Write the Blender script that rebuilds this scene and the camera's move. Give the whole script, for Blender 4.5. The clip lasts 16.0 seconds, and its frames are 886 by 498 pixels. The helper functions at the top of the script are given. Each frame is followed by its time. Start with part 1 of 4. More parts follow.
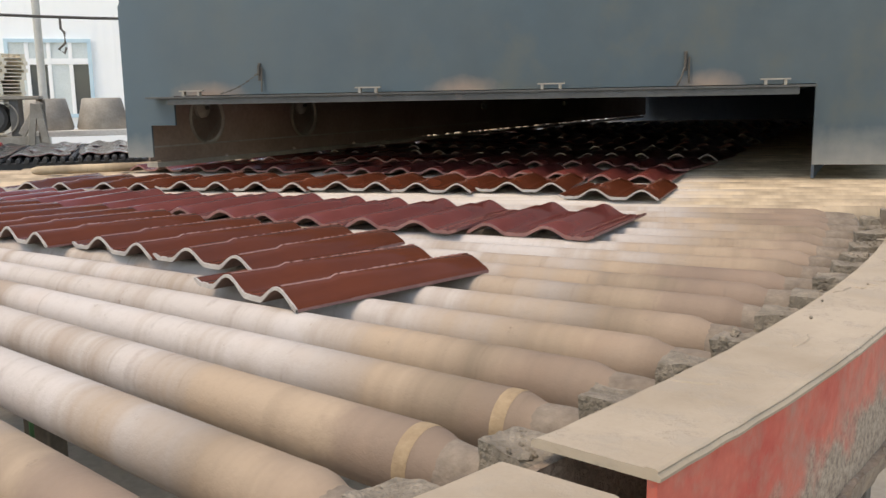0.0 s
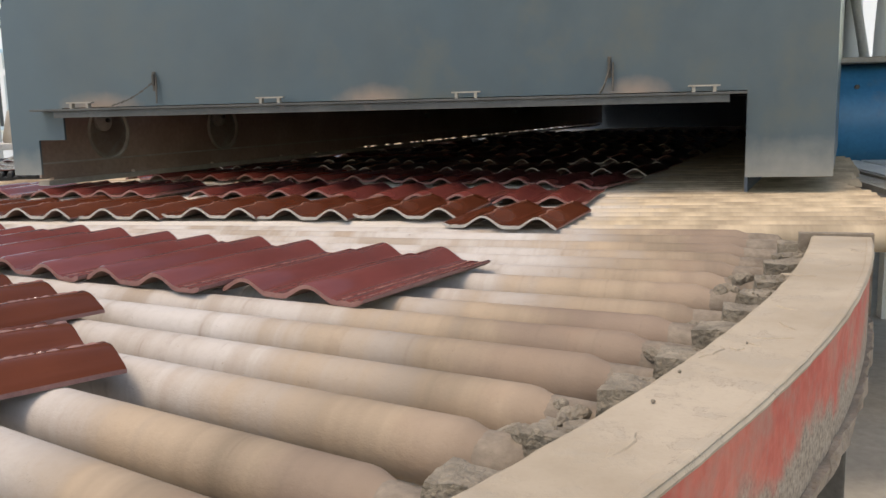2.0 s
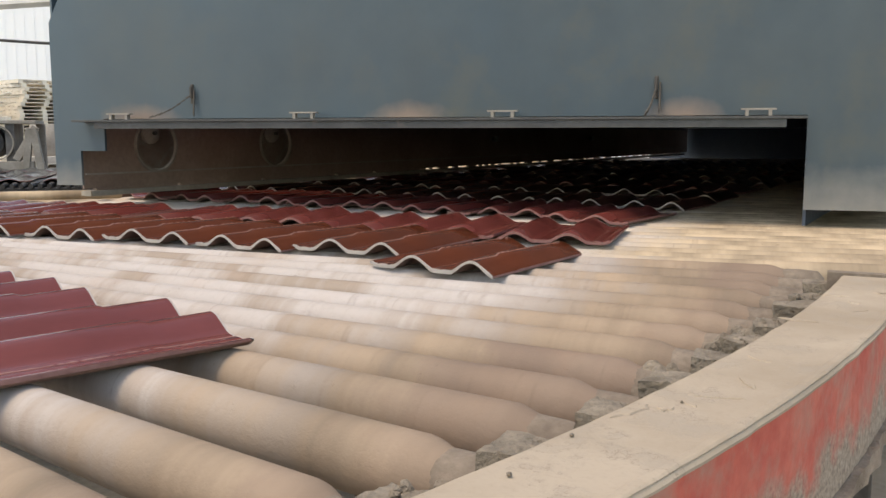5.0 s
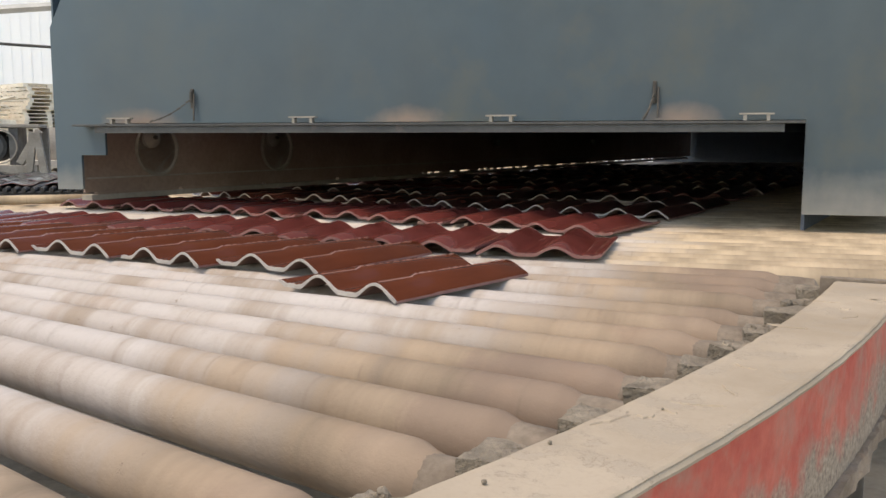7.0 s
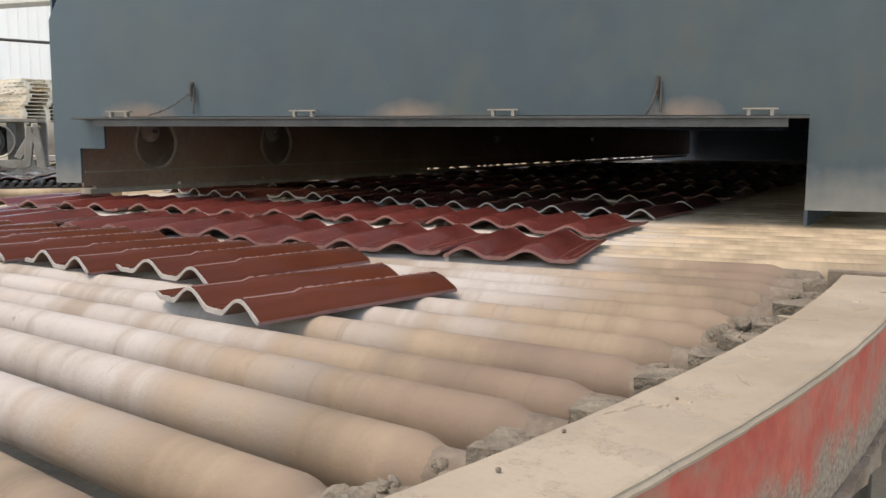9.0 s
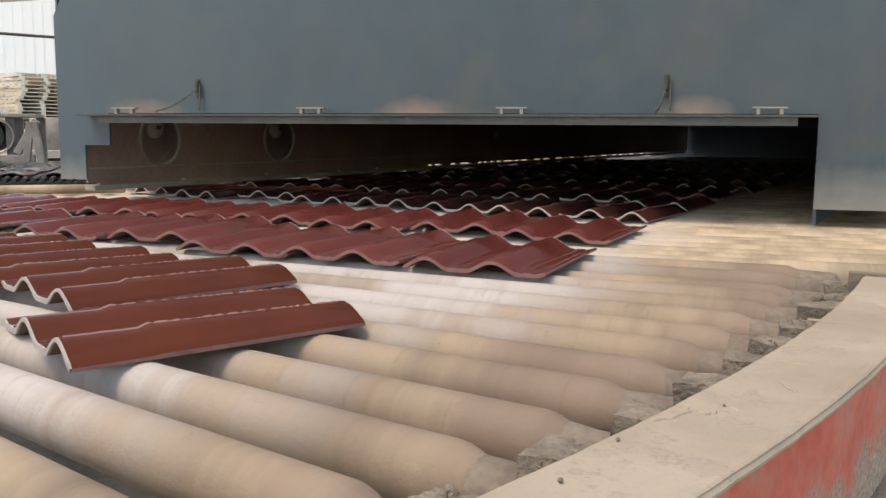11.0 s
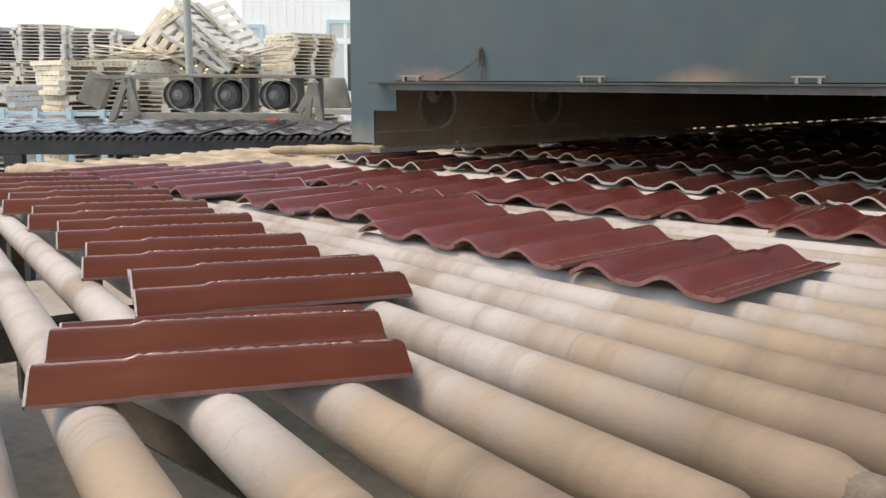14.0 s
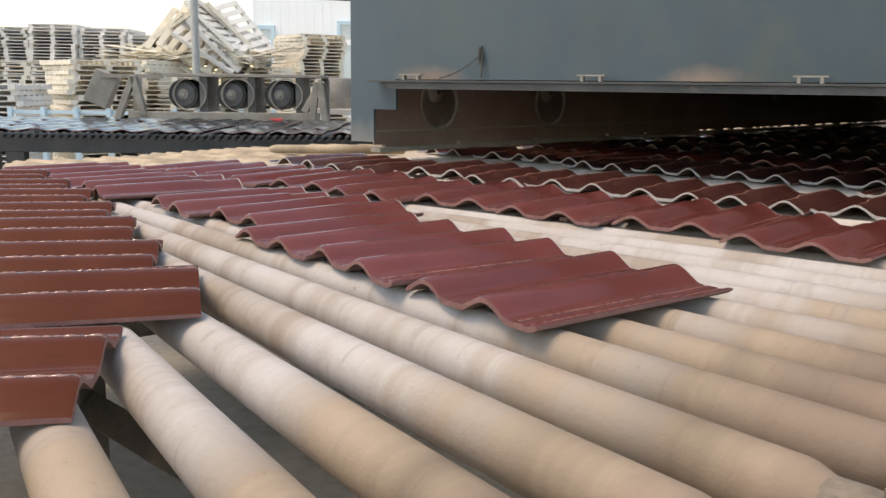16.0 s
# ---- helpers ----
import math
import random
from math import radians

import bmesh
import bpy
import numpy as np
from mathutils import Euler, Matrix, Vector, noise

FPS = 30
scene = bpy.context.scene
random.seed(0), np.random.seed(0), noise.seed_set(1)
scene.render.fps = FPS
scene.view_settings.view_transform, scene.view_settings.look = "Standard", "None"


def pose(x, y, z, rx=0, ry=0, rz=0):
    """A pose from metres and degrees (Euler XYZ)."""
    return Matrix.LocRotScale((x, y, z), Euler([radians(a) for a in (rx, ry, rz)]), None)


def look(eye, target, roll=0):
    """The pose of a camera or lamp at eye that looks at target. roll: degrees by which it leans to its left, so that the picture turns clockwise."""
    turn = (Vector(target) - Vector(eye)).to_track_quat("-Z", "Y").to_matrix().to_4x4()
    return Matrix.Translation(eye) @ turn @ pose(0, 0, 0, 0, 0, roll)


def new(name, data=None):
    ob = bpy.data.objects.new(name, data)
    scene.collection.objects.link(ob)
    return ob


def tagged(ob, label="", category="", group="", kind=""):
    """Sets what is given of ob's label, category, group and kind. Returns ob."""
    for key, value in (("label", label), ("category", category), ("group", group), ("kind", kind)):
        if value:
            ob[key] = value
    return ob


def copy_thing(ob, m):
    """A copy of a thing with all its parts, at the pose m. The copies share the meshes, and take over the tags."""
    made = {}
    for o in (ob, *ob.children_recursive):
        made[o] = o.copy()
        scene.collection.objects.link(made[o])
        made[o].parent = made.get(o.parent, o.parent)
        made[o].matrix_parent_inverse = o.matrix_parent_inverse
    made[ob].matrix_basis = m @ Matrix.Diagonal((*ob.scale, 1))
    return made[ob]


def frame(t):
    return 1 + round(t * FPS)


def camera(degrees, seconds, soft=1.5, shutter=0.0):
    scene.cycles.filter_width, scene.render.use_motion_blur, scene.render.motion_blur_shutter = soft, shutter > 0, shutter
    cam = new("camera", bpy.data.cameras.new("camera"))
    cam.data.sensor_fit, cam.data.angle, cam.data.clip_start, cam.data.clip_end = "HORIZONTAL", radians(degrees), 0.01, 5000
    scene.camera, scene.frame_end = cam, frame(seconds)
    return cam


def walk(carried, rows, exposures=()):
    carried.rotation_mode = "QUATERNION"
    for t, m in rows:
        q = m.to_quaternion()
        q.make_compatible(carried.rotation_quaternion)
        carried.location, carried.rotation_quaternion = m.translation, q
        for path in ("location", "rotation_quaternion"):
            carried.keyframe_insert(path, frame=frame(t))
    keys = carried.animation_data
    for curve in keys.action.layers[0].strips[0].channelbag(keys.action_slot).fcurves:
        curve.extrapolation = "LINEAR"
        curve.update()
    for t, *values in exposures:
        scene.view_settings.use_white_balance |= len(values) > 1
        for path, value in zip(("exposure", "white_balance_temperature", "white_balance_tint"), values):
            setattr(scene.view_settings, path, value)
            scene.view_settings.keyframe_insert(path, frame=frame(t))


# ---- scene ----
cam = camera(53.0, 16.0, soft=1.5)
PATH = [
    (0, (-0.625, -3.396, 0.3), (-1.041, -1.468, -0.03), -1.0),
    (0.5, (-0.573, -3.33, 0.297), (-0.95, -1.391, -0.021), -1.2),
    (1, (-0.513, -3.24, 0.299), (-0.877, -1.298, -0.012), -1.3),
    (1.5, (-0.472, -3.169, 0.303), (-0.832, -1.226, -0.007), -1.3),
    (2, (-0.466, -3.096, 0.302), (-0.82, -1.153, -0.011), -1.4),
    (2.5, (-0.459, -3.012, 0.307), (-0.808, -1.066, 0.003), -1.4),
    (3, (-0.434, -2.964, 0.306), (-0.79, -1.018, 0.008), -1.3),
    (3.5, (-0.373, -2.921, 0.294), (-0.797, -0.988, 0.01), -0.6),
    (6, (-0.295, -2.904, 0.274), (-0.859, -1.002, 0.026), -0.1),
    (6.5, (-0.288, -2.903, 0.275), (-0.851, -1.0, 0.026), -0.1),
    (7, (-0.285, -2.903, 0.279), (-0.846, -0.999, 0.033), -0.0),
    (7.5, (-0.28, -2.901, 0.277), (-0.836, -0.996, 0.032), 0.0),
    (8, (-0.284, -2.902, 0.273), (-0.84, -0.997, 0.027), 0.1),
    (8.5, (-0.291, -2.892, 0.265), (-0.849, -0.988, 0.017), 0.2),
    (11, (-0.344, -2.901, 0.275), (-0.887, -0.994, 0.014), 0.4),
    (11.5, (-0.355, -2.908, 0.276), (-0.91, -1.005, 0.011), 0.6),
    (12, (-0.363, -2.913, 0.291), (-0.935, -1.015, 0.025), 0.7),
    (12.5, (-0.376, -2.928, 0.303), (-1.027, -1.057, 0.029), 0.6),
    (13, (-0.393, -2.944, 0.304), (-1.165, -1.121, 0.016), 0.3),
    (13.5, (-0.426, -2.955, 0.315), (-1.323, -1.198, -0.016), 0.2),
    (14, (-0.449, -2.983, 0.326), (-1.468, -1.301, -0.04), 0.4),
    (14.5, (-0.46, -2.992, 0.341), (-1.501, -1.325, -0.031), 0.6),
    (15, (-0.458, -2.987, 0.34), (-1.516, -1.332, -0.034), 0.7),
    (15.5, (-0.446, -2.973, 0.328), (-1.507, -1.318, -0.041), 0.5),
    (16, (-0.425, -2.936, 0.313), (-1.464, -1.266, -0.048), 0.7),
]
walk(cam, [(t, look(eye, target, roll)) for t, eye, target, roll in PATH], [(0, 0.64, 8700, 10), (16, 0.64, 8700, 10)])

# ---- light ----
world = bpy.data.worlds.new("world")
scene.world = world
world.use_nodes = True
wn = world.node_tree.nodes
sky = wn.new("ShaderNodeTexSky")
sky.sky_type, sky.sun_disc = "NISHITA", False
sky.sun_elevation, sky.sun_rotation = radians(65.6), radians(217)
sky.air_density, sky.dust_density, sky.ozone_density = 1.0, 1.0, 1.0
wn["Background"].inputs["Strength"].default_value = 0.22
world.node_tree.links.new(sky.outputs[0], wn["Background"].inputs["Color"])
sun = new("sun", bpy.data.lights.new("sun", "SUN"))
sun.data.energy, sun.data.angle, sun.data.color = 1.25, radians(20), (1.0, 0.93, 0.85)
sun.matrix_world = look((-2.4, -3.2, 8.8), (0, 0, 0))

# ---- numbers of the plan ----
CX, CY = -4.67, -0.67         # centre of the curve
R_IN, R_SHOULDER, R_NECK = 1.6, 4.382, 4.462
KERB_IN, KERB_OUT, KERB_TOP = 4.545, 4.652, 0.045
TAPER, STEM = 0.0061, 0.0105   # roller radius: STEM + TAPER per metre from the centre
ANGLES = [-3.0, -4.5, -6.0, -7.4, -8.9, -10.35, -11.9, -13.4, -14.95, -16.45, -18.0] + [-19.775 - 1.775 * k for k in range(24)]
FLOOR_Z = -0.78
SKEW = 14.0                   # degrees by which the tunnel leans from the hood's front


# ---- materials ----
def nodes_of(name):
    m = bpy.data.materials.new(name)
    m.use_nodes = True
    nt = m.node_tree
    return m, nt, nt.nodes["Principled BSDF"]


def ramp(nt, fac, stops):
    r = nt.nodes.new("ShaderNodeValToRGB")
    el = r.color_ramp.elements
    el[0].position, el[0].color = stops[0][0], (*stops[0][1], 1)
    el[1].position, el[1].color = stops[-1][0], (*stops[-1][1], 1)
    for p, c in stops[1:-1]:
        e = el.new(p)
        e.color = (*c, 1)
    nt.links.new(fac, r.inputs[0])
    return r.outputs[0]


def noise_tex(nt, coord, scale, detail=5.0, rough=0.55, stretch=(1, 1, 1)):
    mp = nt.nodes.new("ShaderNodeMapping")
    mp.inputs["Scale"].default_value = stretch
    nt.links.new(coord, mp.inputs[0])
    n = nt.nodes.new("ShaderNodeTexNoise")
    n.inputs["Scale"].default_value, n.inputs["Detail"].default_value, n.inputs["Roughness"].default_value = scale, detail, rough
    nt.links.new(mp.outputs[0], n.inputs["Vector"])
    return n.outputs["Fac"]


def mix(nt, fac, a, b, how="MIX"):
    m = nt.nodes.new("ShaderNodeMix")
    m.data_type, m.blend_type = "RGBA", how
    for sock, v in ((m.inputs[0], fac), (m.inputs[6], a), (m.inputs[7], b)):
        if hasattr(v, "is_output"):
            nt.links.new(v, sock)
        elif isinstance(v, tuple):
            sock.default_value = (*v, 1)
        else:
            sock.default_value = v
    return m.outputs[2]


def number(nt, op, a, b=0.0, c=0.0):
    m = nt.nodes.new("ShaderNodeMath")
    m.operation = op
    for sock, v in zip(m.inputs, (a, b, c)):
        if hasattr(v, "is_output"):
            nt.links.new(v, sock)
        else:
            sock.default_value = v
    return m.outputs[0]


def span(nt, v, a, b):
    m = nt.nodes.new("ShaderNodeMapRange")
    m.clamp = True
    m.inputs[1].default_value, m.inputs[2].default_value = a, b
    nt.links.new(v, m.inputs[0])
    return m.outputs[0]


def bump(nt, bsdf, height, strength=0.3, dist=0.005):
    b = nt.nodes.new("ShaderNodeBump")
    b.inputs["Strength"].default_value, b.inputs["Distance"].default_value = strength, dist
    nt.links.new(height, b.inputs["Height"])
    nt.links.new(b.outputs[0], bsdf.inputs["Normal"])


def coord(nt, which="Object"):
    return nt.nodes.new("ShaderNodeTexCoord").outputs[which]


def axis(nt, vec, n):
    s = nt.nodes.new("ShaderNodeSeparateXYZ")
    nt.links.new(vec, s.inputs[0])
    return s.outputs[n]


def chance(nt):
    return nt.nodes.new("ShaderNodeObjectInfo").outputs["Random"]


def plain(name, dark, light, rough=0.7, metal=0.0, scale=6.0, fine=60.0, relief=0.25, spots=None, world_space=False, dist=0.004):
    """Two tones by coarse and fine noise, with an optional third tone in patches."""
    m, nt, bsdf = nodes_of(name)
    if world_space:
        g = nt.nodes.new("ShaderNodeNewGeometry")
        co = g.outputs["Position"]
    else:
        co = coord(nt)
    a = noise_tex(nt, co, scale)
    b = noise_tex(nt, co, fine, 4)
    col = mix(nt, span(nt, a, 0.3, 0.7), dark, light)
    col = mix(nt, number(nt, "MULTIPLY", span(nt, b, 0.35, 0.75), 0.35), col, tuple(0.6 * v for v in dark))
    if spots:
        tone, lo, hi = spots
        s = noise_tex(nt, co, scale * 2.3, 6, 0.65)
        col = mix(nt, span(nt, s, lo, hi), col, tone)
    nt.links.new(col, bsdf.inputs["Base Color"])
    nt.links.new(number(nt, "MULTIPLY_ADD", b, 0.25, rough - 0.12), bsdf.inputs["Roughness"])
    bsdf.inputs["Metallic"].default_value = metal
    bump(nt, bsdf, number(nt, "ADD", a, b), relief, dist)
    return m


def roller_material(name, split, white, tan, split_soft=0.22, far_end=None, marks=1.0):
    """Ceramic dust: pale where the tiles run, tan outside; rings of wear round the barrel, x along the roller."""
    m, nt, bsdf = nodes_of(name)
    co = coord(nt)
    x = axis(nt, co, 0)
    rnd = chance(nt)
    comb = nt.nodes.new("ShaderNodeCombineXYZ")
    nt.links.new(x, comb.inputs[0])
    nt.links.new(number(nt, "MULTIPLY", rnd, 40.0), comb.inputs[1])
    rings = noise_tex(nt, comb.outputs[0], 6.0, 5, 0.6)
    wide = noise_tex(nt, comb.outputs[0], 1.7, 2, 0.5)
    patch = noise_tex(nt, co, 9.0, 6, 0.6)
    fine = noise_tex(nt, co, 90.0, 4, 0.6)
    where = number(nt, "ADD", x, number(nt, "ADD", number(nt, "MULTIPLY_ADD", rings, 0.4, -0.2), number(nt, "MULTIPLY_ADD", rnd, 0.14, -0.07)))
    outside = span(nt, where, split - split_soft, split + split_soft)
    if far_end is not None:
        outside = number(nt, "MAXIMUM", outside, span(nt, where, far_end, far_end - 0.2))
    pale = mix(nt, span(nt, wide, 0.4, 0.62), white, tuple(0.83 * v + 0.17 * w for v, w in zip(white, tan)))
    pale = mix(nt, number(nt, "MULTIPLY", span(nt, rings, 0.47, 0.62), 0.72 * marks), pale, tuple(0.84 * v for v in tan))
    earth = mix(nt, span(nt, rings, 0.36, 0.62), tuple(0.6 * v for v in tan), tuple(1.16 * v for v in tan))
    col = mix(nt, outside, pale, earth)
    if far_end is None:                      # greasy dirt at the bearing end
        col = mix(nt, number(nt, "MULTIPLY", span(nt, number(nt, "ADD", x, number(nt, "MULTIPLY_ADD", patch, 0.3, number(nt, "MULTIPLY_ADD", rnd, 0.16, -0.23))), 4.27, 4.32), number(nt, "MULTIPLY_ADD", rnd, 0.5, 0.3)), col, (0.22, 0.155, 0.12))
    col = mix(nt, number(nt, "MULTIPLY", span(nt, patch, 0.56, 0.74), 0.4 * marks), col, (0.3, 0.23, 0.17))
    col = mix(nt, number(nt, "MULTIPLY", span(nt, fine, 0.5, 0.8), 0.16), col, (0.2, 0.15, 0.11))
    hair = noise_tex(nt, comb.outputs[0], 4.5, 3, 0.5)                      # hairline rings
    line = span(nt, number(nt, "ABSOLUTE", number(nt, "SUBTRACT", hair, 0.57)), 0.007, 0.0)
    broken = noise_tex(nt, co, 30.0, 3, 0.6)
    col = mix(nt, number(nt, "MULTIPLY", number(nt, "MULTIPLY", line, span(nt, broken, 0.42, 0.6)), 0.28), col, (0.16, 0.11, 0.08))
    scab = noise_tex(nt, co, 55.0, 6, 0.7)                                   # flecks of burnt-on clay
    flecks = number(nt, "MULTIPLY", span(nt, scab, 0.64, 0.69), span(nt, patch, 0.5, 0.6))
    col = mix(nt, number(nt, "MULTIPLY", flecks, 0.6), col, (0.19, 0.13, 0.09))
    warm = noise_tex(nt, co, 4.0, 3, 0.5)
    col = mix(nt, number(nt, "MULTIPLY", span(nt, warm, 0.55, 0.72), 0.3 * marks), col, (0.44, 0.27, 0.165))
    col = mix(nt, number(nt, "MULTIPLY", number(nt, "FRACT", number(nt, "MULTIPLY", rnd, 7.3)), 0.14 * marks), col, tuple(0.62 * v for v in tan))
    nt.links.new(col, bsdf.inputs["Base Color"])
    bsdf.inputs["Roughness"].default_value = 0.75
    bsdf.inputs["Specular IOR Level"].default_value = 0.3
    bump(nt, bsdf, number(nt, "ADD", number(nt, "ADD", patch, flecks), number(nt, "MULTIPLY", fine, 0.6)), 0.4, 0.004)
    return m


def glaze_material(name, dark, light, rough, gloss=0.2):
    m, nt, bsdf = nodes_of(name)
    co = coord(nt)
    rnd = chance(nt)
    a = noise_tex(nt, co, 7.0, 4)
    streak = noise_tex(nt, co, 12.0, 4, 0.6, (6, 0.7, 1))
    fine = noise_tex(nt, co, 160.0, 3)
    col = mix(nt, span(nt, a, 0.3, 0.7), dark, light)
    col = mix(nt, number(nt, "MULTIPLY", span(nt, streak, 0.45, 0.75), 0.35), col, tuple(0.75 * v for v in dark))
    col = mix(nt, number(nt, "MULTIPLY", rnd, 0.3), col, tuple(0.7 * v for v in dark))
    nt.links.new(col, bsdf.inputs["Base Color"])
    nt.links.new(number(nt, "MULTIPLY_ADD", streak, 0.16, rough - 0.08), bsdf.inputs["Roughness"])
    bsdf.inputs["Specular IOR Level"].default_value = gloss
    bump(nt, bsdf, number(nt, "ADD", streak, number(nt, "MULTIPLY", fine, 0.3)), 0.08, 0.003)
    return m


M = {}
M["roller"] = roller_material("dusty_ceramic_roller", 4.06, (0.495, 0.45, 0.423), (0.335, 0.25, 0.178), 0.13)
M["straight"] = roller_material("dusty_straight_roller", -0.42, (0.53, 0.475, 0.43), (0.47, 0.365, 0.255), 0.12, -2.75, 0.3)
M["neck"] = plain("dirty_journal", (0.15, 0.115, 0.088), (0.27, 0.215, 0.165), 0.85, 0, 25, 120, 0.5)
M["ring"] = plain("ochre_ring", (0.3, 0.21, 0.125), (0.38, 0.275, 0.165), 0.8, 0, 25, 120, 0.3)
M["dirt"] = plain("caked_dirt", (0.15, 0.122, 0.092), (0.33, 0.275, 0.212), 0.95, 0, 35, 190, 0.9, None, False, 0.006)
def kerb_material():
    """Steel under trodden dust: soft pale and dark films, hairline edges where the crust has lifted."""
    m, nt, bsdf = nodes_of("dusty_steel_top")
    co = nt.nodes.new("ShaderNodeNewGeometry").outputs["Position"]
    broad = noise_tex(nt, co, 4.5, 6, 0.6)
    film = noise_tex(nt, co, 17.0, 7, 0.65)
    grit = noise_tex(nt, co, 240.0, 3, 0.6)
    col = mix(nt, span(nt, broad, 0.36, 0.64), (0.32, 0.256, 0.19), (0.425, 0.35, 0.272))
    col = mix(nt, number(nt, "MULTIPLY", span(nt, film, 0.5, 0.62), 0.5), col, (0.34, 0.29, 0.235))
    lifted = number(nt, "MULTIPLY", span(nt, number(nt, "ABSOLUTE", number(nt, "SUBTRACT", film, 0.56)), 0.006, 0.0), span(nt, broad, 0.5, 0.56))
    col = mix(nt, number(nt, "MULTIPLY", lifted, 0.65), col, (0.17, 0.13, 0.1))
    col = mix(nt, number(nt, "MULTIPLY", span(nt, grit, 0.5, 0.8), 0.2), col, (0.25, 0.2, 0.15))
    nt.links.new(col, bsdf.inputs["Base Color"])
    bsdf.inputs["Roughness"].default_value = 0.9
    bsdf.inputs["Specular IOR Level"].default_value = 0.25
    bump(nt, bsdf, number(nt, "ADD", number(nt, "MULTIPLY", span(nt, film, 0.5, 0.62), 0.7), number(nt, "MULTIPLY", grit, 0.12)), 0.35, 0.003)
    return m


M["kerb"] = kerb_material()
def red_material():
    m = plain("worn_red_paint", (0.5, 0.065, 0.042), (0.6, 0.17, 0.115), 0.7, 0, 7, 60, 0.4, ((0.36, 0.22, 0.165), 0.45, 0.78), True)
    nt = m.node_tree
    bsdf = nt.nodes["Principled BSDF"]
    col = bsdf.inputs["Base Color"].links[0].from_socket
    g = nt.nodes.new("ShaderNodeNewGeometry").outputs["Position"]
    n = noise_tex(nt, g, 9.0, 6, 0.65)
    grit = noise_tex(nt, g, 140.0, 4, 0.7)
    z = axis(nt, g, 2)
    low = span(nt, number(nt, "ADD", z, number(nt, "MULTIPLY_ADD", n, 0.22, -0.11)), -0.02, -0.06)
    crust = mix(nt, span(nt, grit, 0.35, 0.65), (0.17, 0.12, 0.09), (0.42, 0.33, 0.25))
    nt.links.new(mix(nt, low, col, crust), bsdf.inputs["Base Color"])
    return m


M["red"] = red_material()
M["crust"] = plain("dusty_lower_flange", (0.2, 0.15, 0.11), (0.38, 0.29, 0.22), 0.95, 0, 20, 120, 0.8, None, True, 0.01)
def hood_material():
    m = plain("blue_grey_paint", (0.048, 0.08, 0.102), (0.076, 0.091, 0.093), 0.4, 0, 1.1, 7, 0.02, ((0.082, 0.09, 0.081), 0.5, 0.68))
    nt = m.node_tree
    bsdf = nt.nodes["Principled BSDF"]
    col = bsdf.inputs["Base Color"].links[0].from_socket
    co = coord(nt)
    soot = noise_tex(nt, co, 14.0, 5)
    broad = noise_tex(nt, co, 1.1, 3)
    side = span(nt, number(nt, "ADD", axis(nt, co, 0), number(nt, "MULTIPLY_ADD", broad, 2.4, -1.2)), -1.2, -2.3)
    col = mix(nt, number(nt, "MULTIPLY", side, 0.75), col, (0.07, 0.112, 0.142))      # bluer, lighter tone towards the left side
    for x, w in ((-2.32, 0.16), (-1.27, 0.14), (-0.36, 0.12)):       # ochre dust over the lip
        mp = nt.nodes.new("ShaderNodeMapping")
        mp.inputs["Location"].default_value = (-x / w, 0, -0.335 / 0.055)
        mp.inputs["Scale"].default_value = (1 / w, 0, 1 / 0.055)
        nt.links.new(co, mp.inputs[0])
        ln = nt.nodes.new("ShaderNodeVectorMath")
        ln.operation = "LENGTH"
        nt.links.new(mp.outputs[0], ln.inputs[0])
        near = number(nt, "SUBTRACT", 1.15, number(nt, "ADD", ln.outputs["Value"], number(nt, "MULTIPLY_ADD", soot, 0.7, -0.35)))
        col = mix(nt, number(nt, "MULTIPLY", span(nt, near, 0.0, 0.9), 0.75), col, (0.3, 0.21, 0.16))
    z = axis(nt, co, 2)
    low = number(nt, "MULTIPLY", span(nt, number(nt, "ADD", z, number(nt, "MULTIPLY", soot, 0.12)), 0.26, 0.1), 0.6)
    col = mix(nt, low, col, (0.36, 0.33, 0.29))
    nt.links.new(col, bsdf.inputs["Base Color"])
    return m


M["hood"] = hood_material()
M["lip"] = plain("dull_lip_steel", (0.05, 0.054, 0.054), (0.088, 0.09, 0.087), 0.6, 0, 6, 60, 0.3, ((0.16, 0.13, 0.105), 0.6, 0.8))
M["rust"] = plain("rust_brown_plate", (0.27, 0.185, 0.15), (0.37, 0.27, 0.22), 0.7, 0, 5, 50, 0.3, ((0.24, 0.17, 0.12), 0.6, 0.8))
M["soot"] = plain("sooty_steel", (0.17, 0.205, 0.26), (0.22, 0.25, 0.3), 0.5, 0, 3, 40, 0.3)
# navy walls, darkened further than the roof: unlit depth put into the colour
M["navy"] = plain("darkened_blue_wall", (0.05, 0.066, 0.092), (0.075, 0.09, 0.115), 0.6, 0, 3, 40, 0.3)
M["galv"] = plain("dull_zinc", (0.3, 0.29, 0.27), (0.45, 0.43, 0.4), 0.5, 0.6, 20, 90, 0.2)
M["iron"] = plain("dark_iron", (0.06, 0.055, 0.05), (0.14, 0.12, 0.1), 0.65, 0.3, 12, 80, 0.3)
M["brown"] = glaze_material("brown_glaze", (0.095, 0.025, 0.0125), (0.122, 0.033, 0.016), 0.12, 0.12)
# paler than the tile glaze: the glint lines are put into this colour
M["crest"] = glaze_material("pale_glint_bead", (0.24, 0.11, 0.08), (0.34, 0.18, 0.14), 0.12, 1.0)
M["maroon"] = glaze_material("maroon_glaze", (0.13, 0.031, 0.026), (0.172, 0.042, 0.036), 0.16, 0.35)
# darker copy of the brown glaze: the far rows' shade put into it
M["umber"] = glaze_material("shaded_brown_glaze", (0.06, 0.02, 0.016), (0.082, 0.028, 0.022), 0.16, 0.35)
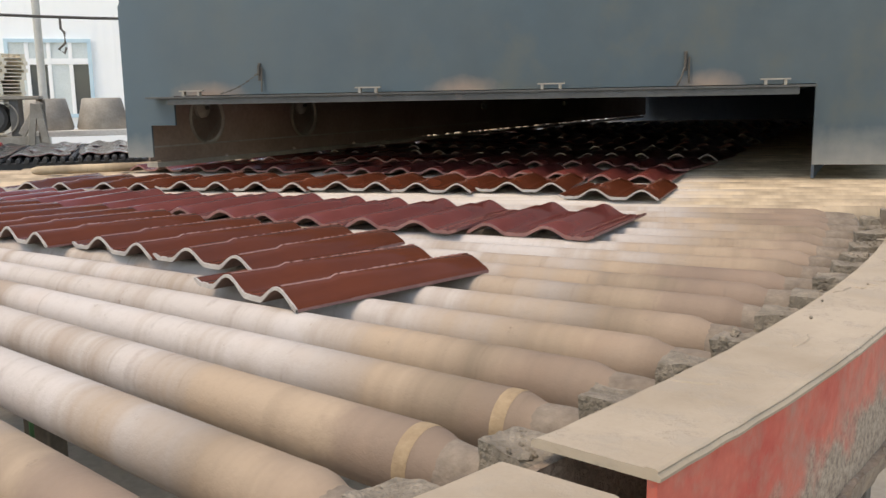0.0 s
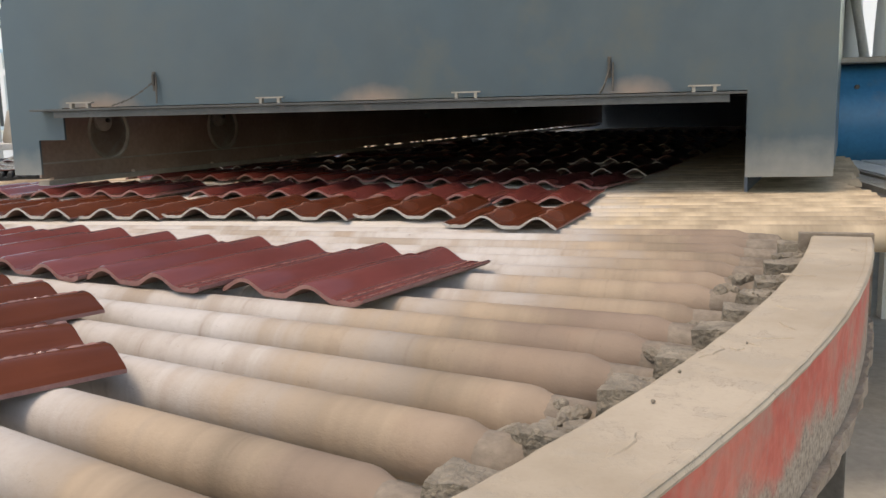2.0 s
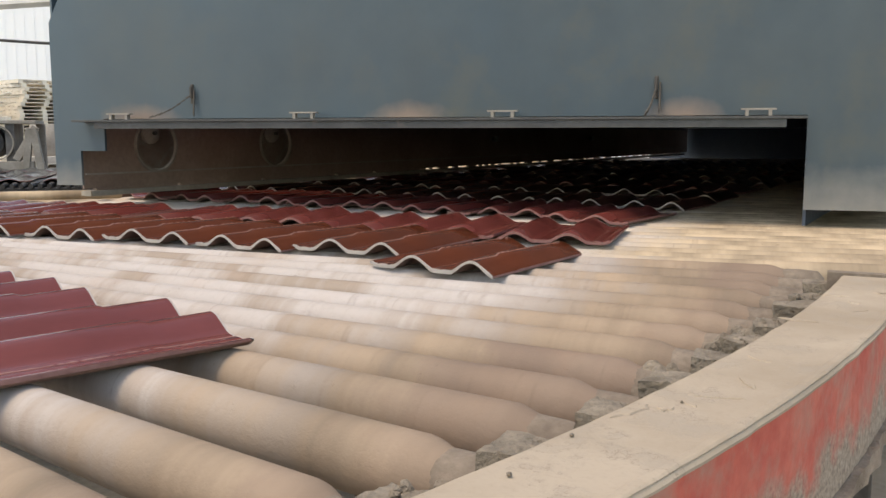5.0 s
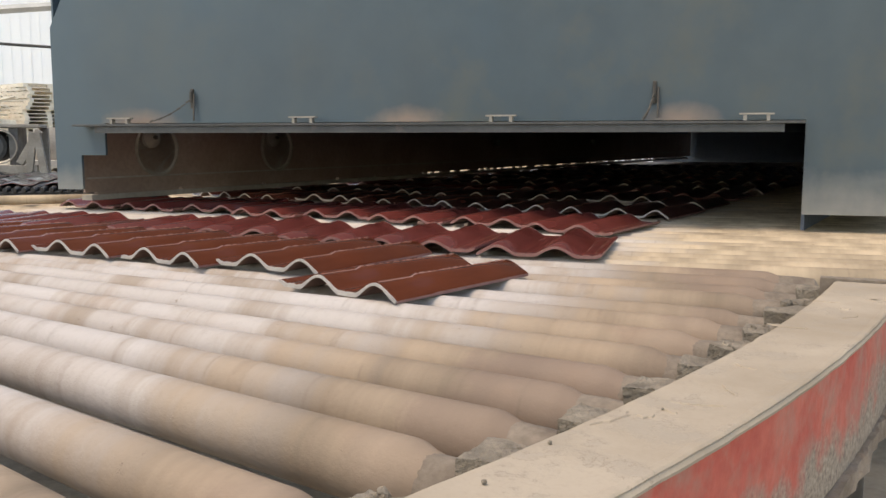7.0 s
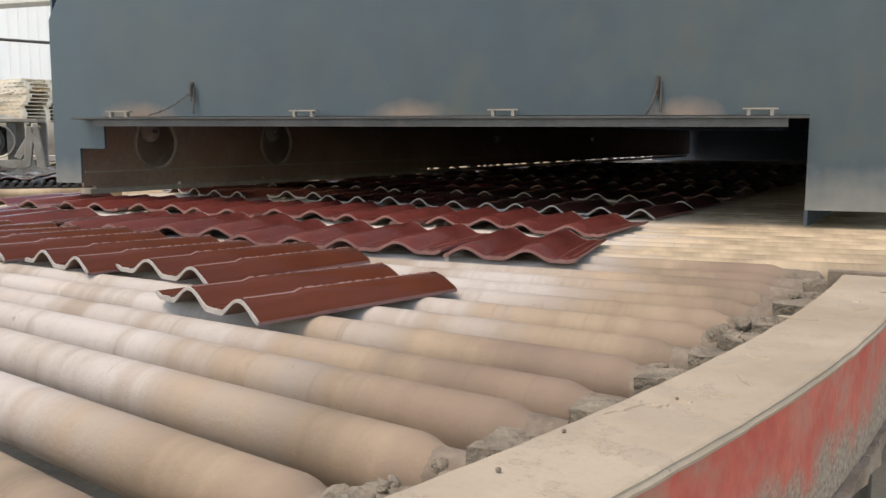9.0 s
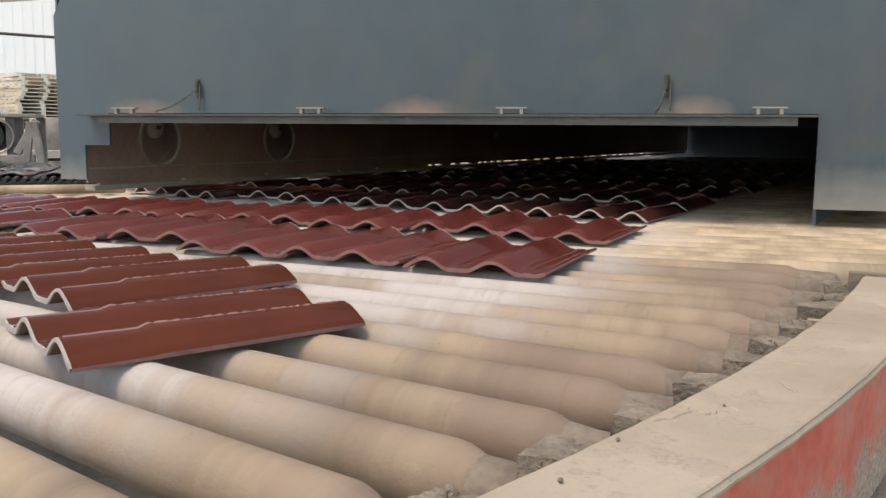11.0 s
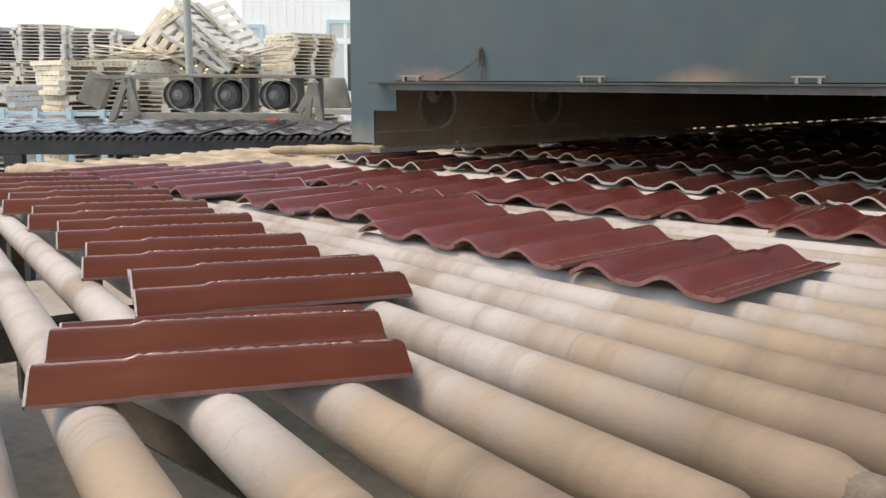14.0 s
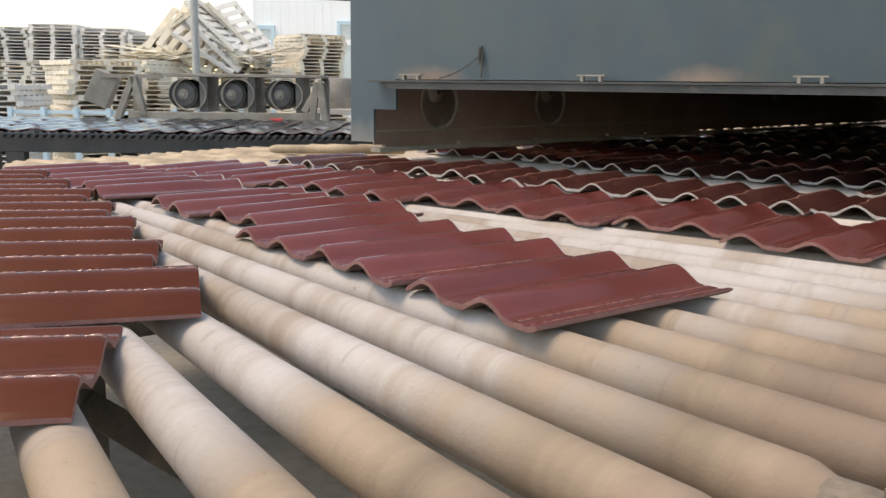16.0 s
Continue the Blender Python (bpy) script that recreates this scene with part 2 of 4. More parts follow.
M["rim"] = plain("thin_glaze_on_edge", (0.2, 0.085, 0.075), (0.3, 0.15, 0.13), 0.6, 0, 20, 150, 0.4)
M["body"] = plain("unglazed_clay", (0.35, 0.31, 0.285), (0.48, 0.44, 0.405), 0.9, 0, 20, 150, 0.4)
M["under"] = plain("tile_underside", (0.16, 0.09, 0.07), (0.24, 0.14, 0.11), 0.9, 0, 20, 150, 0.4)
M["floor"] = plain("dusty_concrete", (0.36, 0.33, 0.29), (0.5, 0.46, 0.405), 0.9, 0, 1.5, 30, 0.3, ((0.2, 0.175, 0.15), 0.55, 0.8), True)
M["blue"] = plain("bright_blue_paint", (0.015, 0.15, 0.3), (0.03, 0.2, 0.38), 0.4, 0, 2, 40, 0.1, ((0.16, 0.2, 0.24), 0.55, 0.85))
M["black"] = plain("black_rack", (0.02, 0.022, 0.025), (0.05, 0.05, 0.052), 0.6, 0, 6, 60, 0.3)
M["slate"] = glaze_material("black_glaze", (0.02, 0.022, 0.026), (0.05, 0.055, 0.06), 0.16, 1.0)
M["wood"] = plain("weathered_pallet_wood", (0.74, 0.66, 0.53), (0.9, 0.83, 0.71), 0.85, 0, 4, 60, 0.3, ((0.5, 0.42, 0.33), 0.55, 0.8), True)
M["greywood"] = plain("grey_pallet_wood", (0.68, 0.65, 0.61), (0.84, 0.81, 0.76), 0.85, 0, 4, 60, 0.3, None, True)
mw, ntw, bw = nodes_of("white_wall_paint")
ntw.links.new(mix(ntw, span(ntw, noise_tex(ntw, coord(ntw), 0.6), 0.35, 0.65), (0.9, 0.91, 0.91), (0.94, 0.94, 0.935)), bw.inputs["Base Color"])
bw.inputs["Roughness"].default_value = 0.6
M["white"] = mw
M["frame"] = plain("light_blue_frame", (0.5, 0.68, 0.78), (0.58, 0.74, 0.82), 0.5, 0, 3, 40, 0.05)
M["pole"] = plain("grey_pole_paint", (0.4, 0.4, 0.38), (0.52, 0.51, 0.48), 0.6, 0, 5, 50, 0.1)
M["machine"] = plain("dusty_machine_steel", (0.28, 0.25, 0.21), (0.42, 0.38, 0.33), 0.75, 0, 8, 60, 0.3)
M["rubber"] = plain("black_rubber", (0.03, 0.03, 0.03), (0.07, 0.065, 0.06), 0.8, 0, 20, 80, 0.2)
M["cable"] = plain("green_plastic_sheath", (0.02, 0.09, 0.03), (0.035, 0.13, 0.05), 0.5)
M["redbox"] = plain("red_plastic", (0.5, 0.05, 0.05), (0.6, 0.08, 0.08), 0.5)
mg, ntg, bg = nodes_of("window_glass")
# dark tone is the dim inside of open casements, put into the glass
bg.inputs["Base Color"].default_value, bg.inputs["Roughness"].default_value = (0.07, 0.08, 0.085, 1), 0.08
M["glass"] = mg
# pale tone is the glass's reflection put into the colour
M["pane"] = plain("pale_reflecting_pane", (0.62, 0.68, 0.68), (0.7, 0.75, 0.75), 0.2, 0, 2, 30, 0.02)
M["disc"] = plain("dull_grey_disc", (0.12, 0.115, 0.11), (0.2, 0.19, 0.18), 0.7, 0, 14, 80, 0.2)


# ---- mesh helpers ----
def part(name, bm, material, parent=None, label="", smooth=False):
    me = bpy.data.meshes.new(name)
    bm.normal_update()
    bm.to_mesh(me)
    bm.free()
    for mt in material if isinstance(material, list) else [material]:
        me.materials.append(mt)
    if smooth:
        me.polygons.foreach_set("use_smooth", [True] * len(me.polygons))
        me.set_sharp_from_angle(angle=radians(40))
    ob = new(name, me)
    if parent:
        ob.parent = parent
    if label:
        ob["label"] = label
    return ob


def box(bm, x0, x1, y0, y1, z0, z1, m=None, bevel=0.0):
    mat4 = Matrix.LocRotScale(((x0 + x1) / 2, (y0 + y1) / 2, (z0 + z1) / 2), None, (x1 - x0, y1 - y0, z1 - z0))
    r = bmesh.ops.create_cube(bm, size=1, matrix=(m or Matrix()) @ mat4)
    if bevel:
        edges = list({e for v in r["verts"] for e in v.link_edges})
        bmesh.ops.bevel(bm, geom=edges, offset=bevel, segments=2, affect="EDGES", profile=0.5)
    return r["verts"]


def boxed(x0, x1, y0, y1, z0, z1, m=None, bevel=0.0):
    bm = bmesh.new()
    box(bm, x0, x1, y0, y1, z0, z1, m, bevel)
    return bm


def lathe(bm, profile, segments=24, m=None, closed=True):
    """A turned solid about x: profile of (x, radius)."""
    m = m or Matrix()
    rings = []
    for x, r in profile:
        rings.append([bm.verts.new(m @ Vector((x, r * math.cos(a), r * math.sin(a)))) for a in (2 * math.pi * k / segments for k in range(segments))])
    for a, b in zip(rings, rings[1:]):
        for k in range(segments):
            bm.faces.new((a[k], b[k], b[(k + 1) % segments], a[(k + 1) % segments]))
    if closed:
        bm.faces.new(list(rings[0]))
        bm.faces.new(list(reversed(rings[-1])))
    return bm


def rod(bm, a, b, r, segments=10):
    a, b = Vector(a), Vector(b)
    q = (b - a).to_track_quat("X", "Z").to_matrix().to_4x4()
    return lathe(bm, [(0, r), ((b - a).length, r)], segments, Matrix.Translation(a) @ q)


def tube(points, r, segments=8):
    """A bent rod through the points, in one skin."""
    bm = bmesh.new()
    pts = [Vector(p) for p in points]
    rings = []
    for k, p in enumerate(pts):
        way = (pts[min(k + 1, len(pts) - 1)] - pts[max(k - 1, 0)]).normalized()
        q = way.to_track_quat("X", "Z").to_matrix()
        rings.append([bm.verts.new(p + q @ Vector((0, r * math.cos(a), r * math.sin(a)))) for a in (2 * math.pi * n / segments for n in range(segments))])
    for a, b in zip(rings, rings[1:]):
        for n in range(segments):
            bm.faces.new((a[n], b[n], b[(n + 1) % segments], a[(n + 1) % segments]))
    bm.faces.new(rings[0])
    bm.faces.new(list(reversed(rings[-1])))
    bmesh.ops.recalc_face_normals(bm, faces=bm.faces)
    return bm


def thing(name, label, category, group="", kind="", at=None):
    ob = new(name)
    if at is not None:
        ob.matrix_world = at
    return tagged(ob, label, category, group, kind)


# ---- ground ----
bm = bmesh.new()
bmesh.ops.create_grid(bm, x_segments=1, y_segments=1, size=400, matrix=Matrix.Translation((0, 0, FLOOR_Z)))
tagged(part("ground", bm, M["floor"]), "dusty grey concrete factory floor with dark stains", "ground", kind="structure")

# ---- curved roller conveyor ----
SPIN = []                      # rollers to turn: object, pose, radius at the outer lane


def creep(th):
    """The curve tightens along its way: metres by which radii change at that angle."""
    return 0.008 * (th + 20)


def radial(th, r=0.0, z=0.0):
    return pose(CX, CY, 0, 0, 0, th) @ Matrix.Translation((r, 0, z))


def make_roller():
    bm = bmesh.new()
    rs = STEM + TAPER * R_SHOULDER
    prof = [(R_IN, STEM + TAPER * R_IN)]
    prof += [(R_IN + (R_SHOULDER - R_IN) * k / 14, STEM + TAPER * (R_IN + (R_SHOULDER - R_IN) * k / 14)) for k in range(1, 15)]
    prof += [(R_SHOULDER + 0.008, rs * 0.975), (R_SHOULDER + 0.015, rs * 0.92), (R_SHOULDER + 0.024, rs * 0.83), (R_SHOULDER + 0.031, rs * 0.79), (R_SHOULDER + 0.04, rs * 0.72)]
    lathe(bm, prof, 28)
    return bm


def curve_conveyor():
    conv = thing("curved_roller_conveyor", "curved conveyor of dusty conical ceramic rollers with a kerb-like steel edge", "conveyor")
    first = None
    for k, th in enumerate(ANGLES):
        # the axle sinks outwards so that the barrel's top is level
        tilt = math.degrees(math.asin(TAPER))
        base = radial(th, creep(th)) @ pose(0, 0, -STEM, 0, tilt, 0)
        if first is None:
            first = part("roller", make_roller(), M["roller"], conv, "", True)
            bm = bmesh.new()
            rs = (STEM + TAPER * R_SHOULDER) * 0.79
            lathe(bm, [(R_SHOULDER + 0.03, rs), (R_SHOULDER + 0.06, rs * 0.98), (R_NECK + 0.02, rs * 0.93), (R_NECK + 0.03, rs * 0.5)], 20)
            for v in bm.verts:
                v.co += 0.003 * noise.noise_vector(v.co * 40)
            neck = part("journal", bm, M["neck"], first, "dirty narrow journal", True)
            ob = first
        else:
            ob = first.copy()
            scene.collection.objects.link(ob)
            nk = neck.copy()
            scene.collection.objects.link(nk)
            nk.parent = ob
        ob.parent = conv
        ob.matrix_basis = base
        SPIN.append((ob, base, TAPER))
        if k % 3 != 1 and k > 4:
            rn = random.Random(100 + k)
            bm = bmesh.new()
            for i in range(3):
                a = rn.uniform(0, 6.28) if i == 0 else a + rn.uniform(-0.5, 0.5)
                q = 0.026 + 0.002 * i
                bmesh.ops.create_icosphere(bm, subdivisions=2, radius=0.008 + 0.007 * rn.random(), matrix=Matrix.Translation((R_SHOULDER + 0.045 + 0.012 * i, q * math.cos(a), q * math.sin(a))))
            for v in bm.verts:
                v.co += 0.004 * noise.noise_vector(v.co * 70)
            part("dirt_lump", bm, M["dirt"], ob, "caked dirt on the journal")
        if k in (14, 15):
            bm = bmesh.new()
            rs = STEM + TAPER * R_SHOULDER
            lathe(bm, [(R_SHOULDER - 0.012, rs + 0.0002), (R_SHOULDER - 0.009, rs + 0.0006), (R_SHOULDER + 0.001, rs + 0.0005), (R_SHOULDER + 0.005, rs * 0.985 + 0.0004)], 28, None, False)
            part("wear_ring", bm, M["ring"], ob, "ochre wear ring", True)
    # kerb: a flat top plate and a painted outer face, in an arc
    t0, t1, n = -8.1, -27.65, 60

    def arc(name, a0, a1, r0, r1, z0, z1, mat, steps, label, rough=0.0, parent=None, worn=0.0):
        bm = bmesh.new()
        rows = []
        for i in range(steps + 1):
            th = radians(a0 + (a1 - a0) * i / steps)
            row = []
            dr = creep(math.degrees(th)) if r0 > 4 else 0.0
            section = ((r0, z0), (r1, z0), (r1, z1), (r0, z1))
            if worn:
                section = ((r0, z0), (r1, z0), (r1 + 0.0008, z1 - worn), (r1 - 0.4 * worn, z1 - 0.3 * worn), (r1 - 1.2 * worn, z1), (r0 + 1.2 * worn, z1), (r0 + 0.3 * worn, z1 - 0.4 * worn), (r0, z1 - worn))
            for r, z in section:
                p = Vector((CX + (r + dr) * math.cos(th), CY + (r + dr) * math.sin(th), z))
                if rough:
                    p += rough * noise.noise_vector(p * 25)
                row.append(bm.verts.new(p))
            rows.append(row)
        for a, b in zip(rows, rows[1:]):
            for j in range(len(a)):
                bm.faces.new((a[j], a[(j + 1) % len(a)], b[(j + 1) % len(a)], b[j]))
        bm.faces.new(rows[0])
        bm.faces.new(list(reversed(rows[-1])))
        bmesh.ops.recalc_face_normals(bm, faces=bm.faces)
        return part(name, bm, mat, parent or conv, label)

    top = arc("edge_top", t0, t1, KERB_IN, KERB_OUT, KERB_TOP - 0.008, KERB_TOP, M["kerb"], 150, "dust-covered flat steel edge plate", 0.0011, None, 0.005)
    arc("edge_top", t1 - 0.35, -60, KERB_IN - 0.01, KERB_OUT - 0.01, KERB_TOP - 0.02, KERB_TOP - 0.012, M["kerb"], 150, "dust-covered flat steel edge plate", 0.0011, None, 0.005)
    arc("edge_face", t0, t1 + 0.05, KERB_OUT - 0.012, KERB_OUT - 0.004, KERB_TOP - 0.15, KERB_TOP - 0.008, M["red"], n, "worn red-painted steel face")
    arc("edge_face", t1 - 0.35, -60, KERB_OUT - 0.025, KERB_OUT - 0.015, KERB_TOP - 0.15, KERB_TOP - 0.02, M["red"], n, "worn red-painted steel face")
    arc("edge_flange", t0, -60, KERB_OUT - 0.05, KERB_OUT + 0.004, KERB_TOP - 0.175, KERB_TOP - 0.15, M["crust"], 160, "dirt-crusted lower flange", 0.008)
    arc("edge_web", t0, -60, KERB_IN + 0.005, KERB_IN + 0.013, KERB_TOP - 0.2, KERB_TOP - 0.021, M["crust"], n, "dirt-crusted inner web")
    arc("edge_lip", t0 - 0.1, t1, KERB_OUT - 0.012, KERB_OUT - 0.002, KERB_TOP - 0.004, KERB_TOP + 0.0012, M["kerb"], 150, "thin raised outer lip", 0.0008, None, 0.0015)
    part("cross_beam", tube([(-1.78, -2.05, -0.2), (-1.3, -2.155, -0.2), (-0.75, -2.28, -0.2)], 0.032, 4), M["iron"], conv, "dark steel cross beam")
    part("leg", boxed(-1.655, -1.605, -2.11, -2.06, FLOOR_Z, -0.06, None, 0.004), M["iron"], conv)
    part("green_cable", tube([(-1.63, -2.125, -0.07), (-1.6, -2.15, -0.12), (-1.615, -2.14, -0.2), (-1.63, -2.12, -0.27)], 0.004), M["cable"], conv, "thin green cable on the leg")
    bm = bmesh.new()
    m = radial(t0 + 0.2, creep(t0), 0)
    box(bm, KERB_IN - 0.02, KERB_OUT + 0.004, -0.012, 0.012, -0.16, KERB_TOP + 0.004, m)
    part("end_plate", bm, M["neck"], conv, "dirty brown steel end plate")
    for th in (-10, -20, -30, -40, -50):
        part("leg", boxed(KERB_IN + 0.03, KERB_OUT - 0.03, -0.03, 0.03, FLOOR_Z, KERB_TOP - 0.175, radial(th, creep(th)), 0.004), M["iron"], conv)
        part("leg", boxed(R_IN - 0.12, R_IN - 0.06, -0.02, 0.02, FLOOR_Z, -0.03, radial(th), 0.004), M["iron"], conv)
    arc("inner_beam", 0, -60, R_IN - 0.1, R_IN - 0.04, -0.1, -0.03, M["iron"], 40, "dark inner bearing beam")
    arc("cross_tie", -12, -56, 2.6, 2.66, -0.3, -0.22, M["iron"], 40, "dark support beam below the rollers")
    crumbs = bmesh.new()
    for k, th in enumerate(ANGLES):
        if th > -7:
            continue
        rnd = random.Random(k)
        bm = bmesh.new()
        w = 0.021 + 0.005 * rnd.random()
        bmesh.ops.create_cube(bm, size=1, matrix=radial(th - 0.35, creep(th)) @ Matrix.LocRotScale((R_NECK + 0.052, 0, -0.012), Euler((0, 0, rnd.uniform(-.15, .15))), (0.058 + 0.012 * rnd.random(), 2.1 * w, 0.068 + 0.014 * rnd.random())))
        bmesh.ops.subdivide_edges(bm, edges=bm.edges, cuts=7, use_grid_fill=True)
        for v in bm.verts:
            v.co += 0.0045 * noise.noise_vector(v.co * 28) + 0.0022 * noise.noise_vector(v.co * 130)
        part("bearing_block", bm, M["dirt"], conv, "dirt-caked grey bearing block", True)
        for i in range(9):                   # crumbs fallen round the block
            q = 0.0025 + 0.004 * rnd.random()
            bmesh.ops.create_icosphere(crumbs, subdivisions=1, radius=q, matrix=radial(th - 0.35 + rnd.uniform(-0.32, 0.32), creep(th)) @ Matrix.LocRotScale((R_NECK + 0.03 + 0.04 * rnd.random(), 0, 0.02 + 0.004 * rnd.random()), Euler((rnd.random() * 3, rnd.random() * 3, 0)), (1.3, 0.9, 0.7)))
    part("loose_dirt", crumbs, M["dirt"], conv, "crumbs of caked dirt")["kind"] = "stuff"
    rf = random.Random(21)
    for k in range(14):                      # flakes of caked dust on the edge plate
        th = rf.uniform(-9, -27.4)
        bm = bmesh.new()
        m = radial(th, creep(th)) @ pose(rf.uniform(KERB_IN + 0.012, KERB_OUT - 0.012), 0, KERB_TOP, 0, 0, rf.uniform(0, 360))
        a, b = rf.uniform(0.008, 0.03), rf.uniform(0.003, 0.009)
        low, high = [], []
        for i in range(11):
            w = rf.uniform(0.65, 1.2)
            x, y = a * w * math.cos(i * math.tau / 11), b * w * math.sin(i * math.tau / 11)
            low.append(bm.verts.new(m @ Vector((x, y, 0))))
            high.append(bm.verts.new(m @ Vector((0.85 * x, 0.85 * y, 0.0014))))
        bm.faces.new(high)
        for i in range(11):
            bm.faces.new((low[i], low[(i + 1) % 11], high[(i + 1) % 11], high[i]))
        part("dust_flake", bm, M["kerb"], conv)
    return conv


curve_conveyor()
rq = random.Random(5)
for k in range(3):
    th = rq.uniform(-9, -27)
    bm = bmesh.new()
    bmesh.ops.create_icosphere(bm, subdivisions=2, radius=rq.choice((0.0011, 0.0015, 0.002)))
    for v in bm.verts:
        v.co += 0.4 * v.co.length * noise.noise_vector(v.co * 150 + Vector((k, 0, 0)))
    drop = min(v.co.z for v in bm.verts)
    pb = part("pebble", bm, M["dirt"])
    pb.matrix_basis = radial(th, creep(th)) @ pose(KERB_IN + 0.008 + 0.05 * rq.random() ** 2, 0, KERB_TOP - drop)
    tagged(pb, "small crumb of grey-brown dirt on the edge plate", "dirt crumb", "crumbs on the edge plate")


# ---- straight roller conveyor into the tunnel ----
def straight_conveyor():
    conv = thing("straight_roller_conveyor", "straight conveyor of tan dusty rollers running into the dark hood", "conveyor")
    first = None
    r = 0.034
    y = -0.80
    k = 0
    while y < 8.6:
        sh = 0.0 if y < 0.3 else (y - 0.3) * math.tan(radians(SKEW))
        x0, x1 = -3.75 + sh, 0.42 + (sh if y > 1.5 else 0.0)
        if y < -0.6:
            x1 = 0.3
        if first is None:
            bm = bmesh.new()
            lathe(bm, [(-3.75, r * 0.6), (-3.7, r * 0.62), (-3.69, r)] + [(-3.69 + 4.1 * i / 12, r) for i in range(1, 13)] + [(0.415, r * 0.6), (0.42, r * 0.6)], 16)
            first = ob = part("roller", bm, M["straight"], conv, "", True)
        else:
            ob = first.copy()
            scene.collection.objects.link(ob)
        rnd = random.Random(k)
        base = pose(sh + rnd.uniform(-0.03, 0.03) - (0.12 if y < -0.6 else 0), y, -r - 0.001 - 0.003 * rnd.random())
        ob.matrix_basis = base
        SPIN.append((ob, base, None))
        y += 0.088
        k += 1
    part("side_beam", boxed(0.44, 0.5, -0.9, 1.9, -0.09, -0.03, None, 0.004), M["iron"], conv)
    part("side_beam", boxed(-3.85, -3.79, -1.0, 1.0, -0.12, -0.05, None, 0.004), M["iron"], conv)
    for x in (0.47, -3.82):
        for yy in (-0.9, 0.8):
            part("leg", boxed(x - 0.03, x + 0.03, yy - 0.03, yy + 0.03, FLOOR_Z, -0.09), M["iron"], conv)
    return conv


straight_conveyor()


# ---- hood ----
def hood():
    h = thing("kiln_hood", "large blue-grey painted steel kiln hood with a low dark mouth", "kiln hood")
    xl, xr, top = -2.705, 0.277, 1.7
    zl = 0.337
    bm = bmesh.new()                       # front with its corner cut off, over the mouth
    pts = [(xl, 0.085), (xl + 0.115, 0.085), (xl + 0.115, 0.217), (xl + 0.225, 0.217), (xl + 0.225, zl), (0.0, zl), (0.0, 0.05), (xr, 0.05), (xr, top), (xl + 0.55, top), (xl, 0.7)]
    vs = [bm.verts.new((x, 0, z)) for x, z in pts]
    f = bm.faces.new(vs)
    r = bmesh.ops.extrude_face_region(bm, geom=[f])
    for e in r["geom"]:
        if isinstance(e, bmesh.types.BMVert):
            e.co.y += 0.012
    bmesh.ops.recalc_face_normals(bm, faces=bm.faces)
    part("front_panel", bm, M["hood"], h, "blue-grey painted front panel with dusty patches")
    u = Vector((math.sin(radians(SKEW)), math.cos(radians(SKEW)), 0))

    def along(name, a, length, z0, z1, mat, label="", thick=0.01):
        m = Matrix.Translation((a[0], a[1], 0)) @ pose(0, 0, 0, 0, 0, -SKEW)
        return part(name, boxed(0, thick, 0.0, length, z0, z1, m), mat, h, label)

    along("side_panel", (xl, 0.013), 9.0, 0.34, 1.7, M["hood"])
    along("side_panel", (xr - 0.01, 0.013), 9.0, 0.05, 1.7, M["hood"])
    along("left_wall", (-2.68, 0.115), 9.05, 0.064, 0.39, M["rust"], "rust-brown inner wall plate")
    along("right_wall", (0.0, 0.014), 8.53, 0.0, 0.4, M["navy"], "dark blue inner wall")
    m = Matrix.Translation((-1.25, 0.013, 0)) @ pose(0, 0, 0, 0, 0, -SKEW)
    part("inner_roof", boxed(-1.65, 1.26, 0.38, 8.9, 0.36, 0.375, m), M["soot"], h, "sooty inner roof")
    part("inner_roof", boxed(-2.58, -0.005, 0.013, 0.42, 0.347, 0.357), M["soot"], h, "sooty inner roof")
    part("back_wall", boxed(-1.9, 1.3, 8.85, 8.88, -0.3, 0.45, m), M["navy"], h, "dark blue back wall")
    part("roof", boxed(-2.1, 2.5, 0.013, 9.0, 1.7, 1.72), M["hood"], h)
    along("wall_seam", (-2.668, 0.12), 8.8, 0.118, 0.125, M["machine"], "folded seam along the wall plate", 0.006)
    # thin black plates that stand in for the dark inside open holes
    for k in range(22):
        along("drain_slot", (-2.6677 + 0.08 * k * math.sin(radians(SKEW)), 0.16 + 0.08 * k * math.cos(radians(SKEW))), 0.045, 0.07, 0.088, M["black"], "black plate for a dark hole at the wall's foot", 0.003)
    # lip
    lip = part("lip", boxed(-2.565, -0.008, -0.078, -0.001, 0.325, 0.333, None, 0.001), M["lip"], h, "thin dark steel shelf over the mouth")
    part("lip_flange", boxed(-2.47, -0.065, -0.072, -0.064, 0.300, 0.3245), M["lip"], lip, "hanging steel flange")
    for x in (-2.37, -1.63, -0.927, -0.144):
        bm = bmesh.new()
        box(bm, -0.05, 0.05, -0.012, 0.012, 0.018, 0.023)
        box(bm, -0.038, -0.028, -0.01, 0.01, 0, 0.018)
        box(bm, 0.028, 0.038, -0.01, 0.01, 0, 0.018)
        c = part("clamp", bm, M["machine"], h, "pale dusty steel clamp")
        c.matrix_basis = pose(x, -0.055, 0.3335)
    for x, dx in ((-2.095, -0.15), (-0.447, -0.03)):
        bm = bmesh.new()
        box(bm, -0.006, 0.006, -0.008, 0, 0.0, 0.07, None, 0.002)
        rod(bm, (0, -0.012, 0.06), (0, -0.012, 0.02), 0.006)
        rod(bm, (0.012, -0.012, 0.05), (0.012, -0.02, -0.045), 0.0035, 8)
        n = 9
        a, b = Vector((0, -0.02, 0.03)), Vector((dx, -0.055, -0.05))
